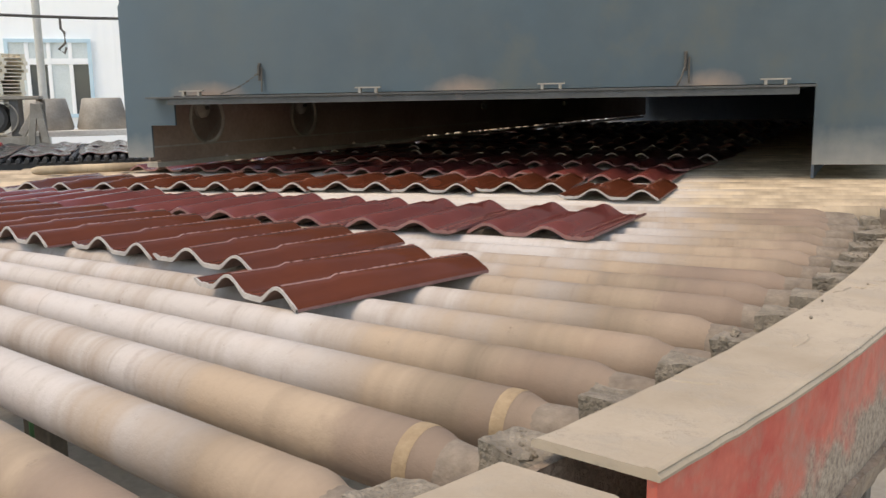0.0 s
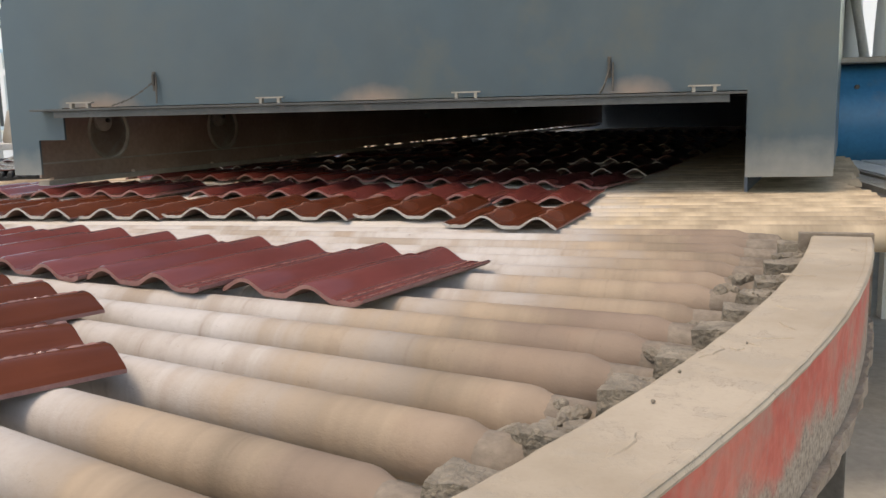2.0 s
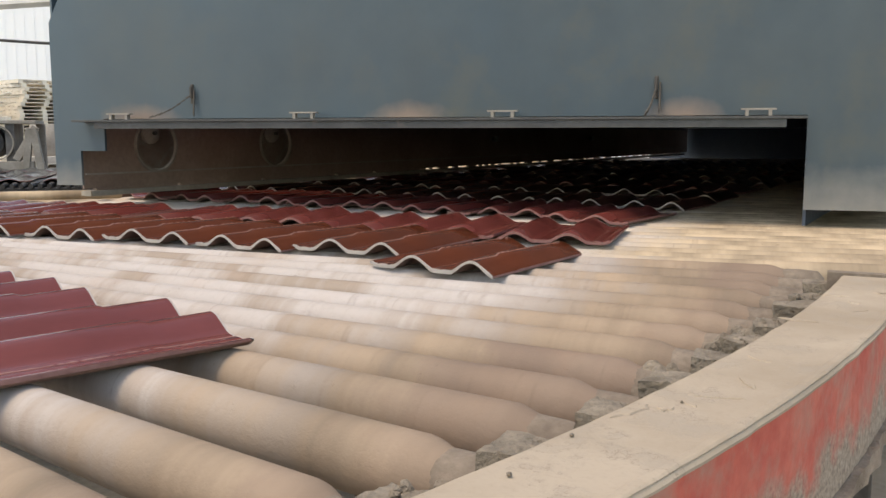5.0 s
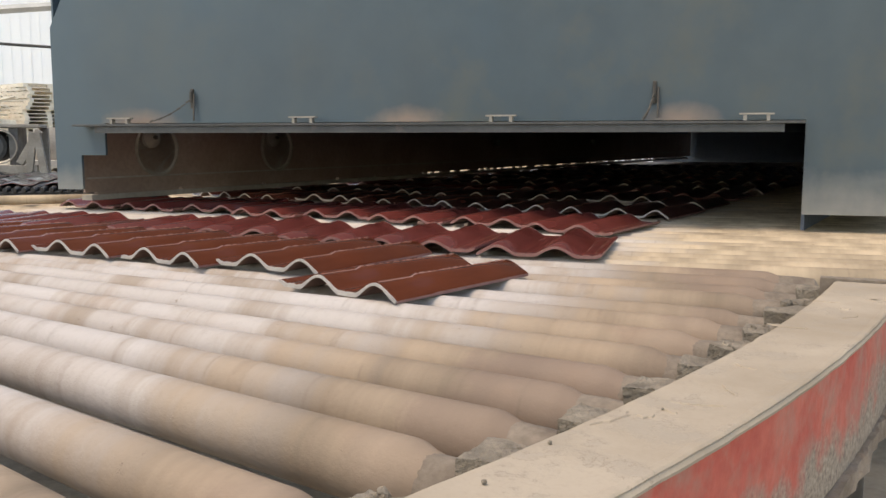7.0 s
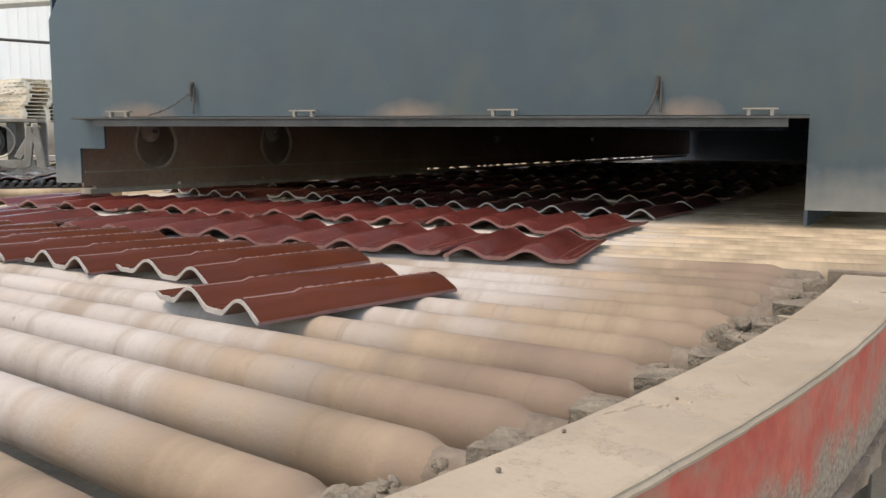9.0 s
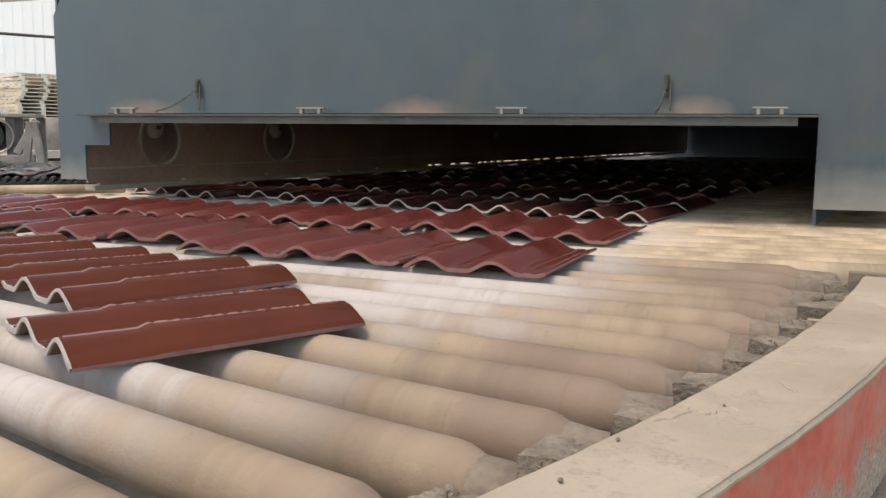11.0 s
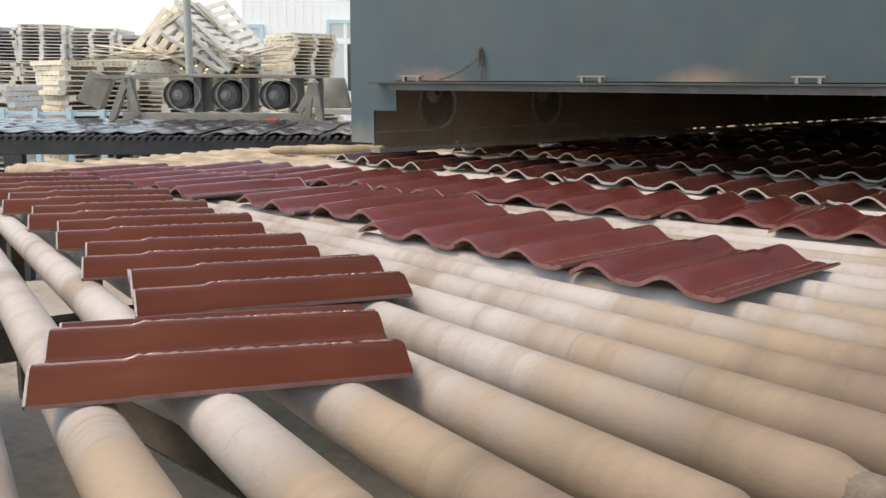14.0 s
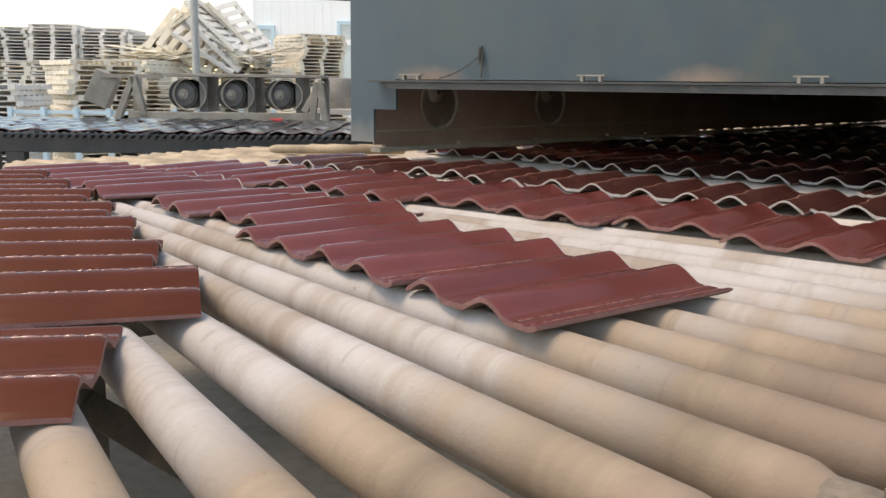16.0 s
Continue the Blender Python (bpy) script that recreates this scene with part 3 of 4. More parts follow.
        for i in range(n):                  # chain links
            p = a.lerp(b, (i + 0.5) / n) + Vector((0, 0, -0.012 * math.sin(math.pi * (i + .5) / n)))
            box(bm, -0.008, 0.008, -0.0018, 0.0018, -0.003, 0.003, Matrix.Translation(p) @ (b - a).to_track_quat("X", "Z").to_matrix().to_4x4() @ pose(0, 0, 0, 90 * (i % 2), 0, 0))
        c = part("hook_chain", bm, M["iron"], h, "iron hook with a short chain")
        c.matrix_basis = pose(x, 0, 0.39)
    return h


hood()


# ---- fans on the inner wall ----
def wall_at(s, z, off=0.0):
    m = Matrix.Translation((-2.68, 0.115, 0)) @ pose(0, 0, 0, 0, 0, -SKEW)
    return m @ Matrix.Translation((0.012 + off, s, z))


def circulation_fan(s):
    f = thing("circulation_fan", "round rusty circulation fan set in the tunnel wall", "fan", "fans along the tunnel wall", at=wall_at(s, 0.235))
    part("shroud", lathe(bmesh.new(), [(0, 0.115), (0.016, 0.115), (0.016, 0.108), (0.004, 0.105)], 32), M["machine"], f, "pale dusty rim", True)
    part("back_plate", lathe(bmesh.new(), [(0.001, 0.1), (0.004, 0.1)], 28), M["rust"], f)
    m = Matrix.Translation((0, -0.035, 0.05))
    part("hub", lathe(bmesh.new(), [(0.002, 0.045), (0.02, 0.045), (0.028, 0.03), (0.034, 0.014)], 18, m), M["machine"], f, "worn grey hub", True)
    part("bolt", lathe(bmesh.new(), [(0.03, 0.009), (0.046, 0.009), (0.048, 0.006)], 8, m), M["iron"], f)
    return f


for s in (0.37, 1.15):
    circulation_fan(s)
for s in (3.6, 5.6):
    bk = part("wall_bracket", boxed(0, 0.03, -0.03, 0.03, -0.02, 0.02, None, 0.006), M["galv"])
    bk.matrix_basis = wall_at(s, 0.25)
    tagged(bk, "small pale steel bracket on the tunnel wall", "bracket", "brackets in the tunnel")
bm = bmesh.new()
rw = random.Random(17)
s = 0.05
while s < 8.7:                             # packing on the sill; daylight shows through the gaps that it leaves
    w = rw.uniform(0.25, 0.6) if s < 2.2 else rw.choice((0.02, 0.03, 0.05, 0.12))
    box(bm, 0.0, 0.02, s, s + w, 0.055, 0.064, Matrix.Translation((-2.68, 0.115, 0)) @ pose(0, 0, 0, 0, 0, -SKEW))
    s += w + (0.02 if s < 2.2 else rw.uniform(0.05, 0.2))
sill = part("wall_sill", boxed(-0.01, 0.05, 0.0, 8.8, 0.035, 0.055, Matrix.Translation((-2.68, 0.115, 0)) @ pose(0, 0, 0, 0, 0, -SKEW)), M["machine"])
tagged(sill, "pale dusty steel sill along the tunnel wall", "sill", kind="structure")
part("spacers", bm, M["rust"], sill)

# ---- roof tiles ----
TL, TW, TT = 0.40, 0.30, 0.0098


def tile_height(u):
    """Height of the tile's underside across its width, u from 0 to 1: a turned-up edge, flat pans and two round humps."""
    h = 0.009 * max(0.0, 1 - u / 0.06) ** 1.5
    for c, w, top in ((0.365, 0.17, 0.0265), (0.835, 0.16, 0.026)):
        d = abs(u - c) / w
        if d < 1:
            h = max(h, top * (0.5 + 0.5 * math.cos(math.pi * d)) ** 0.72)
    return h


def make_tile(name, glaze, turned):
    """One pressed clay tile, glazed above, bare at its lower end; turned: it travels with the other end first."""
    bm = bmesh.new()
    nu = 84
    ys = [0.0, 0.012, 0.235, 0.265, 0.5, 0.75, 0.985, 1.0]
    nv = len(ys) - 1
    top, low = [], []
    for j in range(nv + 1):
        y = TL * (ys[j] - 0.5)
        drop = 0.0045 if j < 3 else (0.003 if j == nv else 0.0)
        a, b = [], []
        for i in range(nu + 1):
            u = i / nu
            x = TW * (u - 0.5)
            z = tile_height(u) * (1 - 0.22 * ys[j])
            edge = 0.004 if i in (0, nu) else (0.0015 if i in (1, nu - 1) else 0.0)
            groove = 0.0016 if i in (6, 7, 13, 14, 50) else 0.0
            a.append(bm.verts.new((x, y, z + TT - edge - groove - drop * (0.3 + 0.7 * min(1, z / 0.02)))))
            b.append(bm.verts.new((x, y, z)))
        top.append(a)
        low.append(b)
    for j in range(nv):
        for i in range(nu):
            bm.faces.new((top[j][i], top[j][i + 1], top[j + 1][i + 1], top[j + 1][i])).material_index = 0
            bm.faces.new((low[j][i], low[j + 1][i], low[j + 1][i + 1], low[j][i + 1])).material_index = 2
        for i in (0, nu):
            bm.faces.new((top[j][i], top[j + 1][i], low[j + 1][i], low[j][i])).material_index = 1
    for i in range(nu):
        bm.faces.new((top[nv][i], top[nv][i + 1], low[nv][i + 1], low[nv][i])).material_index = 1
    wob = random.Random(len(name) + int(turned))
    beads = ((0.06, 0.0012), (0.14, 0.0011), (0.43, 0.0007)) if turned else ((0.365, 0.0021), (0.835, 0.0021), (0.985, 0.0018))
    for c, r0 in beads:                      # beads added along crests and pans to draw pale glint lines
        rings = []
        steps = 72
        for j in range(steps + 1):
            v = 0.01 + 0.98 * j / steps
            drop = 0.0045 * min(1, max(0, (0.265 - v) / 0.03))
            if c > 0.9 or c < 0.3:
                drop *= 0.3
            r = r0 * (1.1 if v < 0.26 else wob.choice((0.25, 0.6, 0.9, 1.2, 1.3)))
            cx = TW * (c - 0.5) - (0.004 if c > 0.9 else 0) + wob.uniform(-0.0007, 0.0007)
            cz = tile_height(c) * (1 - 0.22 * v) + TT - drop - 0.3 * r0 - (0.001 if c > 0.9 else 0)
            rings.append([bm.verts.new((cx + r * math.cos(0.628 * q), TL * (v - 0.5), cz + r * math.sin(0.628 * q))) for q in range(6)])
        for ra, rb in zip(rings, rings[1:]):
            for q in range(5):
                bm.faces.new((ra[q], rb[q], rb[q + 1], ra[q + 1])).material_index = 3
    end = bmesh.new()                        # the end that glaze does not cover
    for i in range(nu):
        q = [top[0][i].co, top[0][i + 1].co, low[0][i + 1].co, low[0][i].co]
        a = [end.verts.new((p.x, p.y - 0.003, p.z)) for p in q]
        b = [end.verts.new((p.x, p.y, p.z)) for p in q]
        for f in ((a[0], a[1], a[2], a[3]), (b[3], b[2], b[1], b[0]), (a[1], a[0], b[0], b[1]), (a[3], a[2], b[2], b[3])):
            end.faces.new(f)
    bmesh.ops.remove_doubles(end, verts=end.verts, dist=1e-5)
    bmesh.ops.recalc_face_normals(end, faces=end.faces)
    bmesh.ops.recalc_face_normals(bm, faces=bm.faces)
    if turned:
        for v in (*bm.verts, *end.verts):
            v.co.x, v.co.y = -v.co.x, -v.co.y
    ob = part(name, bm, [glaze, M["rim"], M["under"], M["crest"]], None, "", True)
    part("unglazed_end", end, M["body"], ob, "pale unglazed end")
    return ob


TILES = []
brown = make_tile("clay_tile", M["brown"], False)
maroon = make_tile("clay_tile", M["maroon"], True)
tagged(brown, "glossy brown wavy roof tile with pale end, on rollers", "roof tile", "roof tiles on the conveyor")
umber = make_tile("clay_tile", M["umber"], False)
tagged(umber, "brown wavy roof tile with pale end, darkened for shade", "roof tile", "roof tiles on the conveyor")
tagged(maroon, "maroon glazed wavy roof tile, lying on rollers", "roof tile", "roof tiles on the conveyor")
R_OUT, LANES = 4.165, 8
ROWS_TAU = [17.0, 10.8, 5.6, -1.3, -7.3] + [-13.35 - 6.1 * k for k in range(11)]


def turn_of(tau):
    """Degrees past the start of the curve after tau seconds; negative before it."""
    if tau <= 0:
        return 1.25 * tau
    a, k = 15.48, 0.0808
    t1 = math.log((a + 13) / a) / k
    return a * (math.exp(k * tau) - 1) if tau < t1 else 13 + 2.25 * (tau - t1)


def drift(row, phi):
    if row == 2:
        return -0.0045 * max(0, phi - 22)
    if row == 3:
        return float(np.interp(phi, (-4, 0, 3, 8, 12, 17, 20, 25, 33, 45), (0, -0.02, -0.032, -0.05, -0.045, -0.012, 0.005, 0.03, 0.06, 0.075)))
    return 0.0


def tile_pose(tau, r, dyaw, ahead, z=0.0, slip=-1):
    phi = turn_of(tau)
    r += drift(slip, phi)                    # some rows slide outwards, some inwards, late in the curve
    if phi >= 0:
        return radial(-phi, r - 0.0105 * phi) @ pose(0, -ahead, z, 0, 0, dyaw - 0.4 * min(phi, 20))
    d = -radians(phi) * 4.1                  # metres still to go before the curve
    bend = min(1, max(0, (d - 0.1) / 0.7))
    yaw = SKEW * bend
    e = 0.5 * radians(SKEW) * bend * min(0.7, max(0, d - 0.1)) + math.tan(radians(SKEW)) * max(0, d - 0.8)
    off = r - 4.165
    return pose(CX + 4.165 + e + off * math.cos(radians(yaw)), CY + d - off * math.sin(radians(yaw)), z, 0, 0, -yaw) @ pose(0, -ahead, 0, 0, 0, dyaw)


# rows that pass close by: for each lane, metres ahead of the row and degrees askew
LAID = {
    1: ((-0.02, -6), (-0.17, 2), (-0.2, 1), (-0.19, -1), (-0.22, 2), (-0.2, -2), (-0.21, 0), (-0.15, 1)),
    2: ((0.015, -4), (0.015, -4), (-0.02, -6), (-0.05, -3), (-0.04, -5), (-0.08, -2), (-0.05, -4), (0.0, -2)),
    3: ((-0.02, -10), (-0.2, -5), (-0.2, -7), (-0.21, -4), (-0.21, -5), (-0.2, -6), (-0.18, -3), (-0.15, -4)),
    4: ((0.0, 0), (-0.02, -3), (-0.04, 1), (-0.14, 4), (-0.12, -2), (-0.09, -3), (-0.1, 2), (-0.05, 0)),
    5: ((0.02, -7), (-0.06, -2), (-0.05, -5), (-0.09, -1), (-0.06, -4), (-0.1, 0), (-0.08, -3), (-0.05, 0)),
}


def lay_tiles():
    rnd = random.Random(7)
    for n, tau0 in enumerate(ROWS_TAU):
        for lane in range(LANES):
            src = brown if n in (1, 3) else (umber if n in (6, 7, 9, 10, 12, 13, 15) else maroon)
            r = R_OUT - 0.15 - 0.292 * lane + rnd.uniform(-0.012, 0.012)
            if n == 4 and lane > 4:
                r -= 0.12                    # a gap has opened between the lanes
            dyaw = rnd.gauss(-2.0, 3.5)
            ahead = rnd.gauss(-0.02, 0.06)
            if n in LAID and lane < len(LAID[n]):
                ahead, dyaw = LAID[n][lane]
            z = 0.0015 + 0.003 * (lane % 2)
            ob = copy_thing(src, tile_pose(tau0, r, dyaw, ahead, z, n))
            TILES.append((ob, tau0, r, dyaw, ahead, z, n))


lay_tiles()
for src in (brown, umber, maroon):
    for o in (*src.children, src):
        bpy.data.objects.remove(o)

# a spare roller laid across the straight line, and a shard of tile
lr = part("spare_roller", lathe(bmesh.new(), [(-0.01, 0.008), (0.0, 0.015), (0.02, 0.02), (0.3, 0.02), (0.6, 0.02), (0.61, 0.012)], 18), M["straight"], None, "", True)
lr.matrix_basis = pose(-3.24, 0.1, 0.021, 0, 0, 36)
tagged(lr, "spare pale dusty roller laid across the straight conveyor", "roller")
SHARDS = []
for tau0, r, size in ((-12.1, 3.47, 0.018),):
    bm = bmesh.new()
    ring = [(-1, -0.5), (0.2, -0.8), (1.1, 0.1), (0.3, 0.6), (-0.6, 0.5)]
    lo = [bm.verts.new((size * x, size * y, 0.0)) for x, y in ring]
    hi = [bm.verts.new((size * x * 0.9, size * y * 0.9, 0.009)) for x, y in ring]
    bm.faces.new(hi)
    bm.faces.new(list(reversed(lo)))
    for i in range(5):
        bm.faces.new((lo[i], lo[(i + 1) % 5], hi[(i + 1) % 5], hi[i]))
    sh = part("tile_shard", bm, M["under"])
    tagged(sh, "small broken shard of red-brown tile on rollers", "shard")
    SHARDS.append((sh, tau0, r))

# ---- yard behind the curve: a second line, machine, pallets, building ----
YARD = pose(-0.46, -2.992, 0, 0, 0, 31.97)


def yard(x, y, z=0.0, turn=0.0):
    return YARD @ pose(0.974 * x, 0.911 * y, z, 0, 0, turn)


def black_line():
    c = thing("dark_tile_conveyor", "long black roller conveyor carrying dark tiles across the yard", "conveyor", at=yard(0, 0))
    part("front_beam", boxed(-6, 0.62, 4.9, 4.96, -0.07, 0.012, None, 0.004), M["black"], c, "black front beam")
    part("back_beam", boxed(-6, 1.6, 6.65, 6.71, -0.07, 0.012, None, 0.004), M["black"], c, "black back beam")
    part("deck", boxed(-6, 0.9, 4.97, 6.64, -0.06, -0.045), M["soot"], c, "dark tray under the rollers")
    bm = bmesh.new()
    lathe(bm, [(4.88, 0.012), (4.97, 0.012), (4.975, 0.017), (6.65, 0.017)], 10, pose(0, 0, 0, 0, 0, 90))
    first = part("roller", bm, M["black"], c, "", True)
    first.matrix_basis = pose(-5.95, 0, 0.022)
    for k in range(1, 150):
        o = first.copy()
        scene.collection.objects.link(o)
        o.matrix_basis = pose(-5.95 + 0.0435 * k, 0, 0.022)
    for x in (-4.6, -3.3, -2.28, -1.0, 0.3):
        for y in (4.93, 6.68):
            part("leg", boxed(x - 0.05, x + 0.05, y - 0.03, y + 0.03, FLOOR_Z, -0.07), M["black"], c)


black_line()
slate_tile = make_tile("clay_tile", M["slate"], True)
tagged(slate_tile, "dark glossy roof tile lying on the black conveyor", "roof tile", "dark tiles on the far line")
rs = random.Random(3)
FLAT = Matrix.Diagonal((1, 1, 0.55, 1))     # a flatter pattern of tile
for i in range(17):
    for j in range(4):
        if i == 16 and j == 3:
            m = slate_tile
            slate_tile.matrix_basis = yard(-5.6 + 0.345 * i, 5.69 + 0.455 * j, 0.041, rs.uniform(-4, 4)) @ FLAT
            continue
        copy_thing(slate_tile, yard(-5.6 + 0.345 * i + rs.uniform(-.02, .02), 5.69 + 0.455 * j + rs.uniform(-.03, .03), 0.041, rs.uniform(-4, 4)) @ FLAT)


def trough_machine():
    t = thing("drum_machine", "dusty steel frame holding three round belt drums above the dark line", "machine", at=yard(-0.93, 7.95, 0))
    x0, pitch = -1.24, 0.375
    part("top_plate", boxed(x0, 0.02, -0.2, 0.2, 0.36, 0.385, None, 0.004), M["machine"], t, "dusty top plate")
    part("lower_rail", boxed(x0 - 0.25, 0.0, -0.22, -0.17, 0.03, 0.09, None, 0.004), M["machine"], t)
    for k in range(3):
        cx = x0 + 0.17 + pitch * k
        d = part("drum", lathe(bmesh.new(), [(-0.16, 0.115), (0.17, 0.115), (0.17, 0.1), (0.15, 0.095)], 28, pose(cx, 0, 0.225, 0, 0, 90)), M["rubber"], t, "black rubber-covered drum", True)
        part("hub", lathe(bmesh.new(), [(0, 0.04), (0.022, 0.04), (0.026, 0.022), (0.034, 0.016)], 18, pose(cx, -0.15, 0.225, 0, 0, -90)), M["machine"], d, "pale dusty hub", True)
        part("disc", lathe(bmesh.new(), [(0.0, 0.094), (0.012, 0.094), (0.016, 0.088)], 26, pose(cx, -0.145, 0.225, 0, 0, -90)), M["disc"], d, "grey drum face", True)
        part("guard", lathe(bmesh.new(), [(-0.2, 0.128), (-0.17, 0.128), (-0.17, 0.12), (-0.2, 0.12), (-0.2, 0.128)], 28, pose(cx + 0.06, 0, 0.225, 0, 0, 90), False), M["machine"], t, "pale strap round the drum", True)
        part("divider", boxed(cx + 0.13, cx + 0.19, -0.17, 0.2, 0.09, 0.36), M["disc"], t, "dark grey side plate")
    for a, b in (((-0.02, -0.2, 0.33), (-0.08, -0.2, -0.14)), ((0.0, -0.2, 0.33), (0.07, -0.2, -0.14)), ((-0.12, -0.19, 0.1), (0.02, -0.19, 0.34)),
                 ((x0 - 0.2, -0.2, 0.36), (x0 - 0.13, -0.2, 0.06)), ((x0 - 0.2, -0.2, 0.36), (x0 - 0.34, -0.2, 0.02))):
        bm = bmesh.new()
        v = Vector(b) - Vector(a)
        box(bm, 0, v.length, -0.03, 0.03, -0.025, 0.025, Matrix.Translation(a) @ v.to_track_quat("X", "Z").to_matrix().to_4x4(), 0.004)
        part("strut", bm, M["machine"], t)
    part("chute", boxed(-0.09, 0.09, -0.1, 0.1, -0.13, 0.13, pose(x0 - 0.48, -0.1, 0.26, 0, 24, 10), 0.006), M["machine"], t, "tilted steel chute")
    part("arm", boxed(x0 - 0.45, x0 + 0.02, -0.2, -0.17, 0.345, 0.375), M["machine"], t)
    for x in (0.0, x0 - 0.3):
        part("leg", boxed(x - 0.03, x + 0.03, -0.23, -0.17, FLOOR_Z, 0.0), M["machine"], t)
        part("leg", boxed(x - 0.03, x + 0.03, 0.14, 0.2, FLOOR_Z, 0.36), M["machine"], t)


trough_machine()


def make_pallet(mat):
    p = thing("wooden_pallet", "weathered wooden pallet stacked in the yard", "pallet", "pallets in the yard")
    L, W = 1.1, 0.9
    for k in range(7):
        part("board", boxed(-L / 2 + k * (L - 0.1) / 6, -L / 2 + k * (L - 0.1) / 6 + 0.1, -W / 2, W / 2, 0.049, 0.061), mat, p)
    for y in (-W / 2, -0.04, W / 2 - 0.08):
        part("bearer", boxed(-L / 2, L / 2, y, y + 0.08, 0.0125, 0.0487), mat, p)
        part("skid", boxed(-L / 2, L / 2, y, y + 0.08, 0.0, 0.0122), mat, p)
    return p


pallets = [make_pallet(M["wood"]), make_pallet(M["greywood"])]
pallets[1]["label"] = "grey weathered wooden pallet stacked in the yard"
rp = random.Random(11)
PITCH = 0.062


def stack(x, y, top, kind, turn=0.0, lean=0.0, wob=4.0):
    """Pallets piled from the ground up to a height; each pile leans and wanders a little."""
    for k in range(int((top - FLOOR_Z) / PITCH)):
        copy_thing(pallets[kind], YARD @ pose(x + lean * k + rp.uniform(-.03, .03), y + rp.uniform(-.04, .04), FLOOR_Z + PITCH * k, 0, 0, 90 + turn + rp.uniform(-wob, wob)))


for x, y, top, kind, turn, lean in ((-2.62, 17.0, 1.24, 0, 38, 0.006), (-8.4, 18.0, 1.34, 1, 3, 0), (-7.45, 18.0, 1.4, 1, 0, 0), (-6.5, 18.1, 1.36, 1, -2, 0), (-5.55, 18.0, 1.22, 1, 4, 0),
                                    (-6.0, 13.2, 0.62, 0, 22, 0), (-4.62, 12.0, 0.63, 0, 40, 0.002), (-5.25, 10.7, 0.3, 1, 4, 0), (-3.75, 13.0, 0.44, 0, 8, 0), (-4.7, 14.2, 0.66, 0, -12, 0),
                                    (-1.95, 13.6, 0.32, 0, 25, 0)):
    stack(x, y, top, kind, turn, lean)
# the tumbled heap: pallets thrown against a pile from both sides
stack(-4.5, 15.4, 0.62, 0, 5)
stack(-3.85, 16.2, 1.22, 0, 12)
stack(-3.1, 15.5, 0.6, 0, -8)
for k in range(6):
    copy_thing(pallets[0], YARD @ pose(-4.52 + 0.05 * k, 15.2 + rp.uniform(-.25, .25), 0.93 + 0.052 * k, rp.uniform(-14, 6), rp.uniform(-40, -30), rp.uniform(-22, 22)))
for k in range(8):
    copy_thing(pallets[k % 2], YARD @ pose(-3.38 - 0.045 * k, 15.2 + rp.uniform(-.3, .3), 0.9 + 0.06 * k, rp.uniform(-10, 18), rp.uniform(33, 46), rp.uniform(-26, 20)))
for k in range(2):
    copy_thing(pallets[0], YARD @ pose(-4.1 + 0.22 * k, 14.85 - 0.07 * k, 0.9 + 0.05 * k, rp.uniform(56, 62), rp.uniform(26, 36), rp.uniform(-8, 8)))
for k in range(5):
    copy_thing(pallets[1], YARD @ pose(-3.7 + 0.08 * k, 14.9 + rp.uniform(-.2, .2), 0.92 + 0.05 * k, rp.uniform(10, 34), rp.uniform(30, 50), rp.uniform(-30, 30)))
loose = part("loose_board", boxed(-0.5, 0.5, -0.04, 0.04, -0.007, 0.007), M["wood"])
tagged(loose, "loose pale wooden board on the pallet heap", "board", "loose boards on the heap")
for i in range(80):
    m = YARD @ pose(rp.uniform(-5.1, -2.75), rp.uniform(14.5, 15.3), 0.64 + rp.random() * 0.2, rp.uniform(-12, 12), rp.uniform(-14, 14), rp.uniform(-40, 40))
    if i == 0:
        loose.matrix_basis = m
    else:
        copy_thing(loose, m)
for p in pallets:
    p.matrix_basis = YARD @ pose(-6.6 if p is pallets[0] else -7.9, 11.2, FLOOR_Z)


# building
def window(name, x, z0, z1, w, y, cols=2, dark=()):
    o = thing(name, "light blue framed window with white bars and pale panes", "window", "", "structure", YARD @ pose(x, y, 0))
    fw = 0.1
    mid = z0 + 0.68 * (z1 - z0)
    for a in (0, w - fw):
        part("window_frame", boxed(a, a + fw, -0.1, 0.02, z0, z1), M["frame"], o)
    for a in (z0, z1 - fw):
        part("window_frame", boxed(fw, w - fw, -0.1, 0.02, a, a + fw), M["frame"], o)
    part("transom", boxed(fw, w - fw, -0.08, 0.0, mid, mid + 0.16), M["white"], o, "white transom")
    for k in range(1, cols):
        for a, b in ((z0 + fw, mid - 0.003), (mid + 0.163, z1 - fw)):
            part("mullion", boxed(w * k / cols - 0.05, w * k / cols + 0.05, -0.08, 0.0, a, b), M["white"], o, "white bar")
    for k in range(cols):
        xa, xb = max(fw, w * k / cols + 0.053), min(w - fw, w * (k + 1) / cols - 0.053)
        part("pane", boxed(xa, xb, -0.04, -0.03, mid + 0.163, z1 - fw), M["pane"], o)
        part("pane", boxed(xa, xb, -0.04, -0.03, z0 + fw, mid - 0.003), M["glass"] if k in dark else M["pane"], o, "dark pane for an open casement" if k in dark else "")


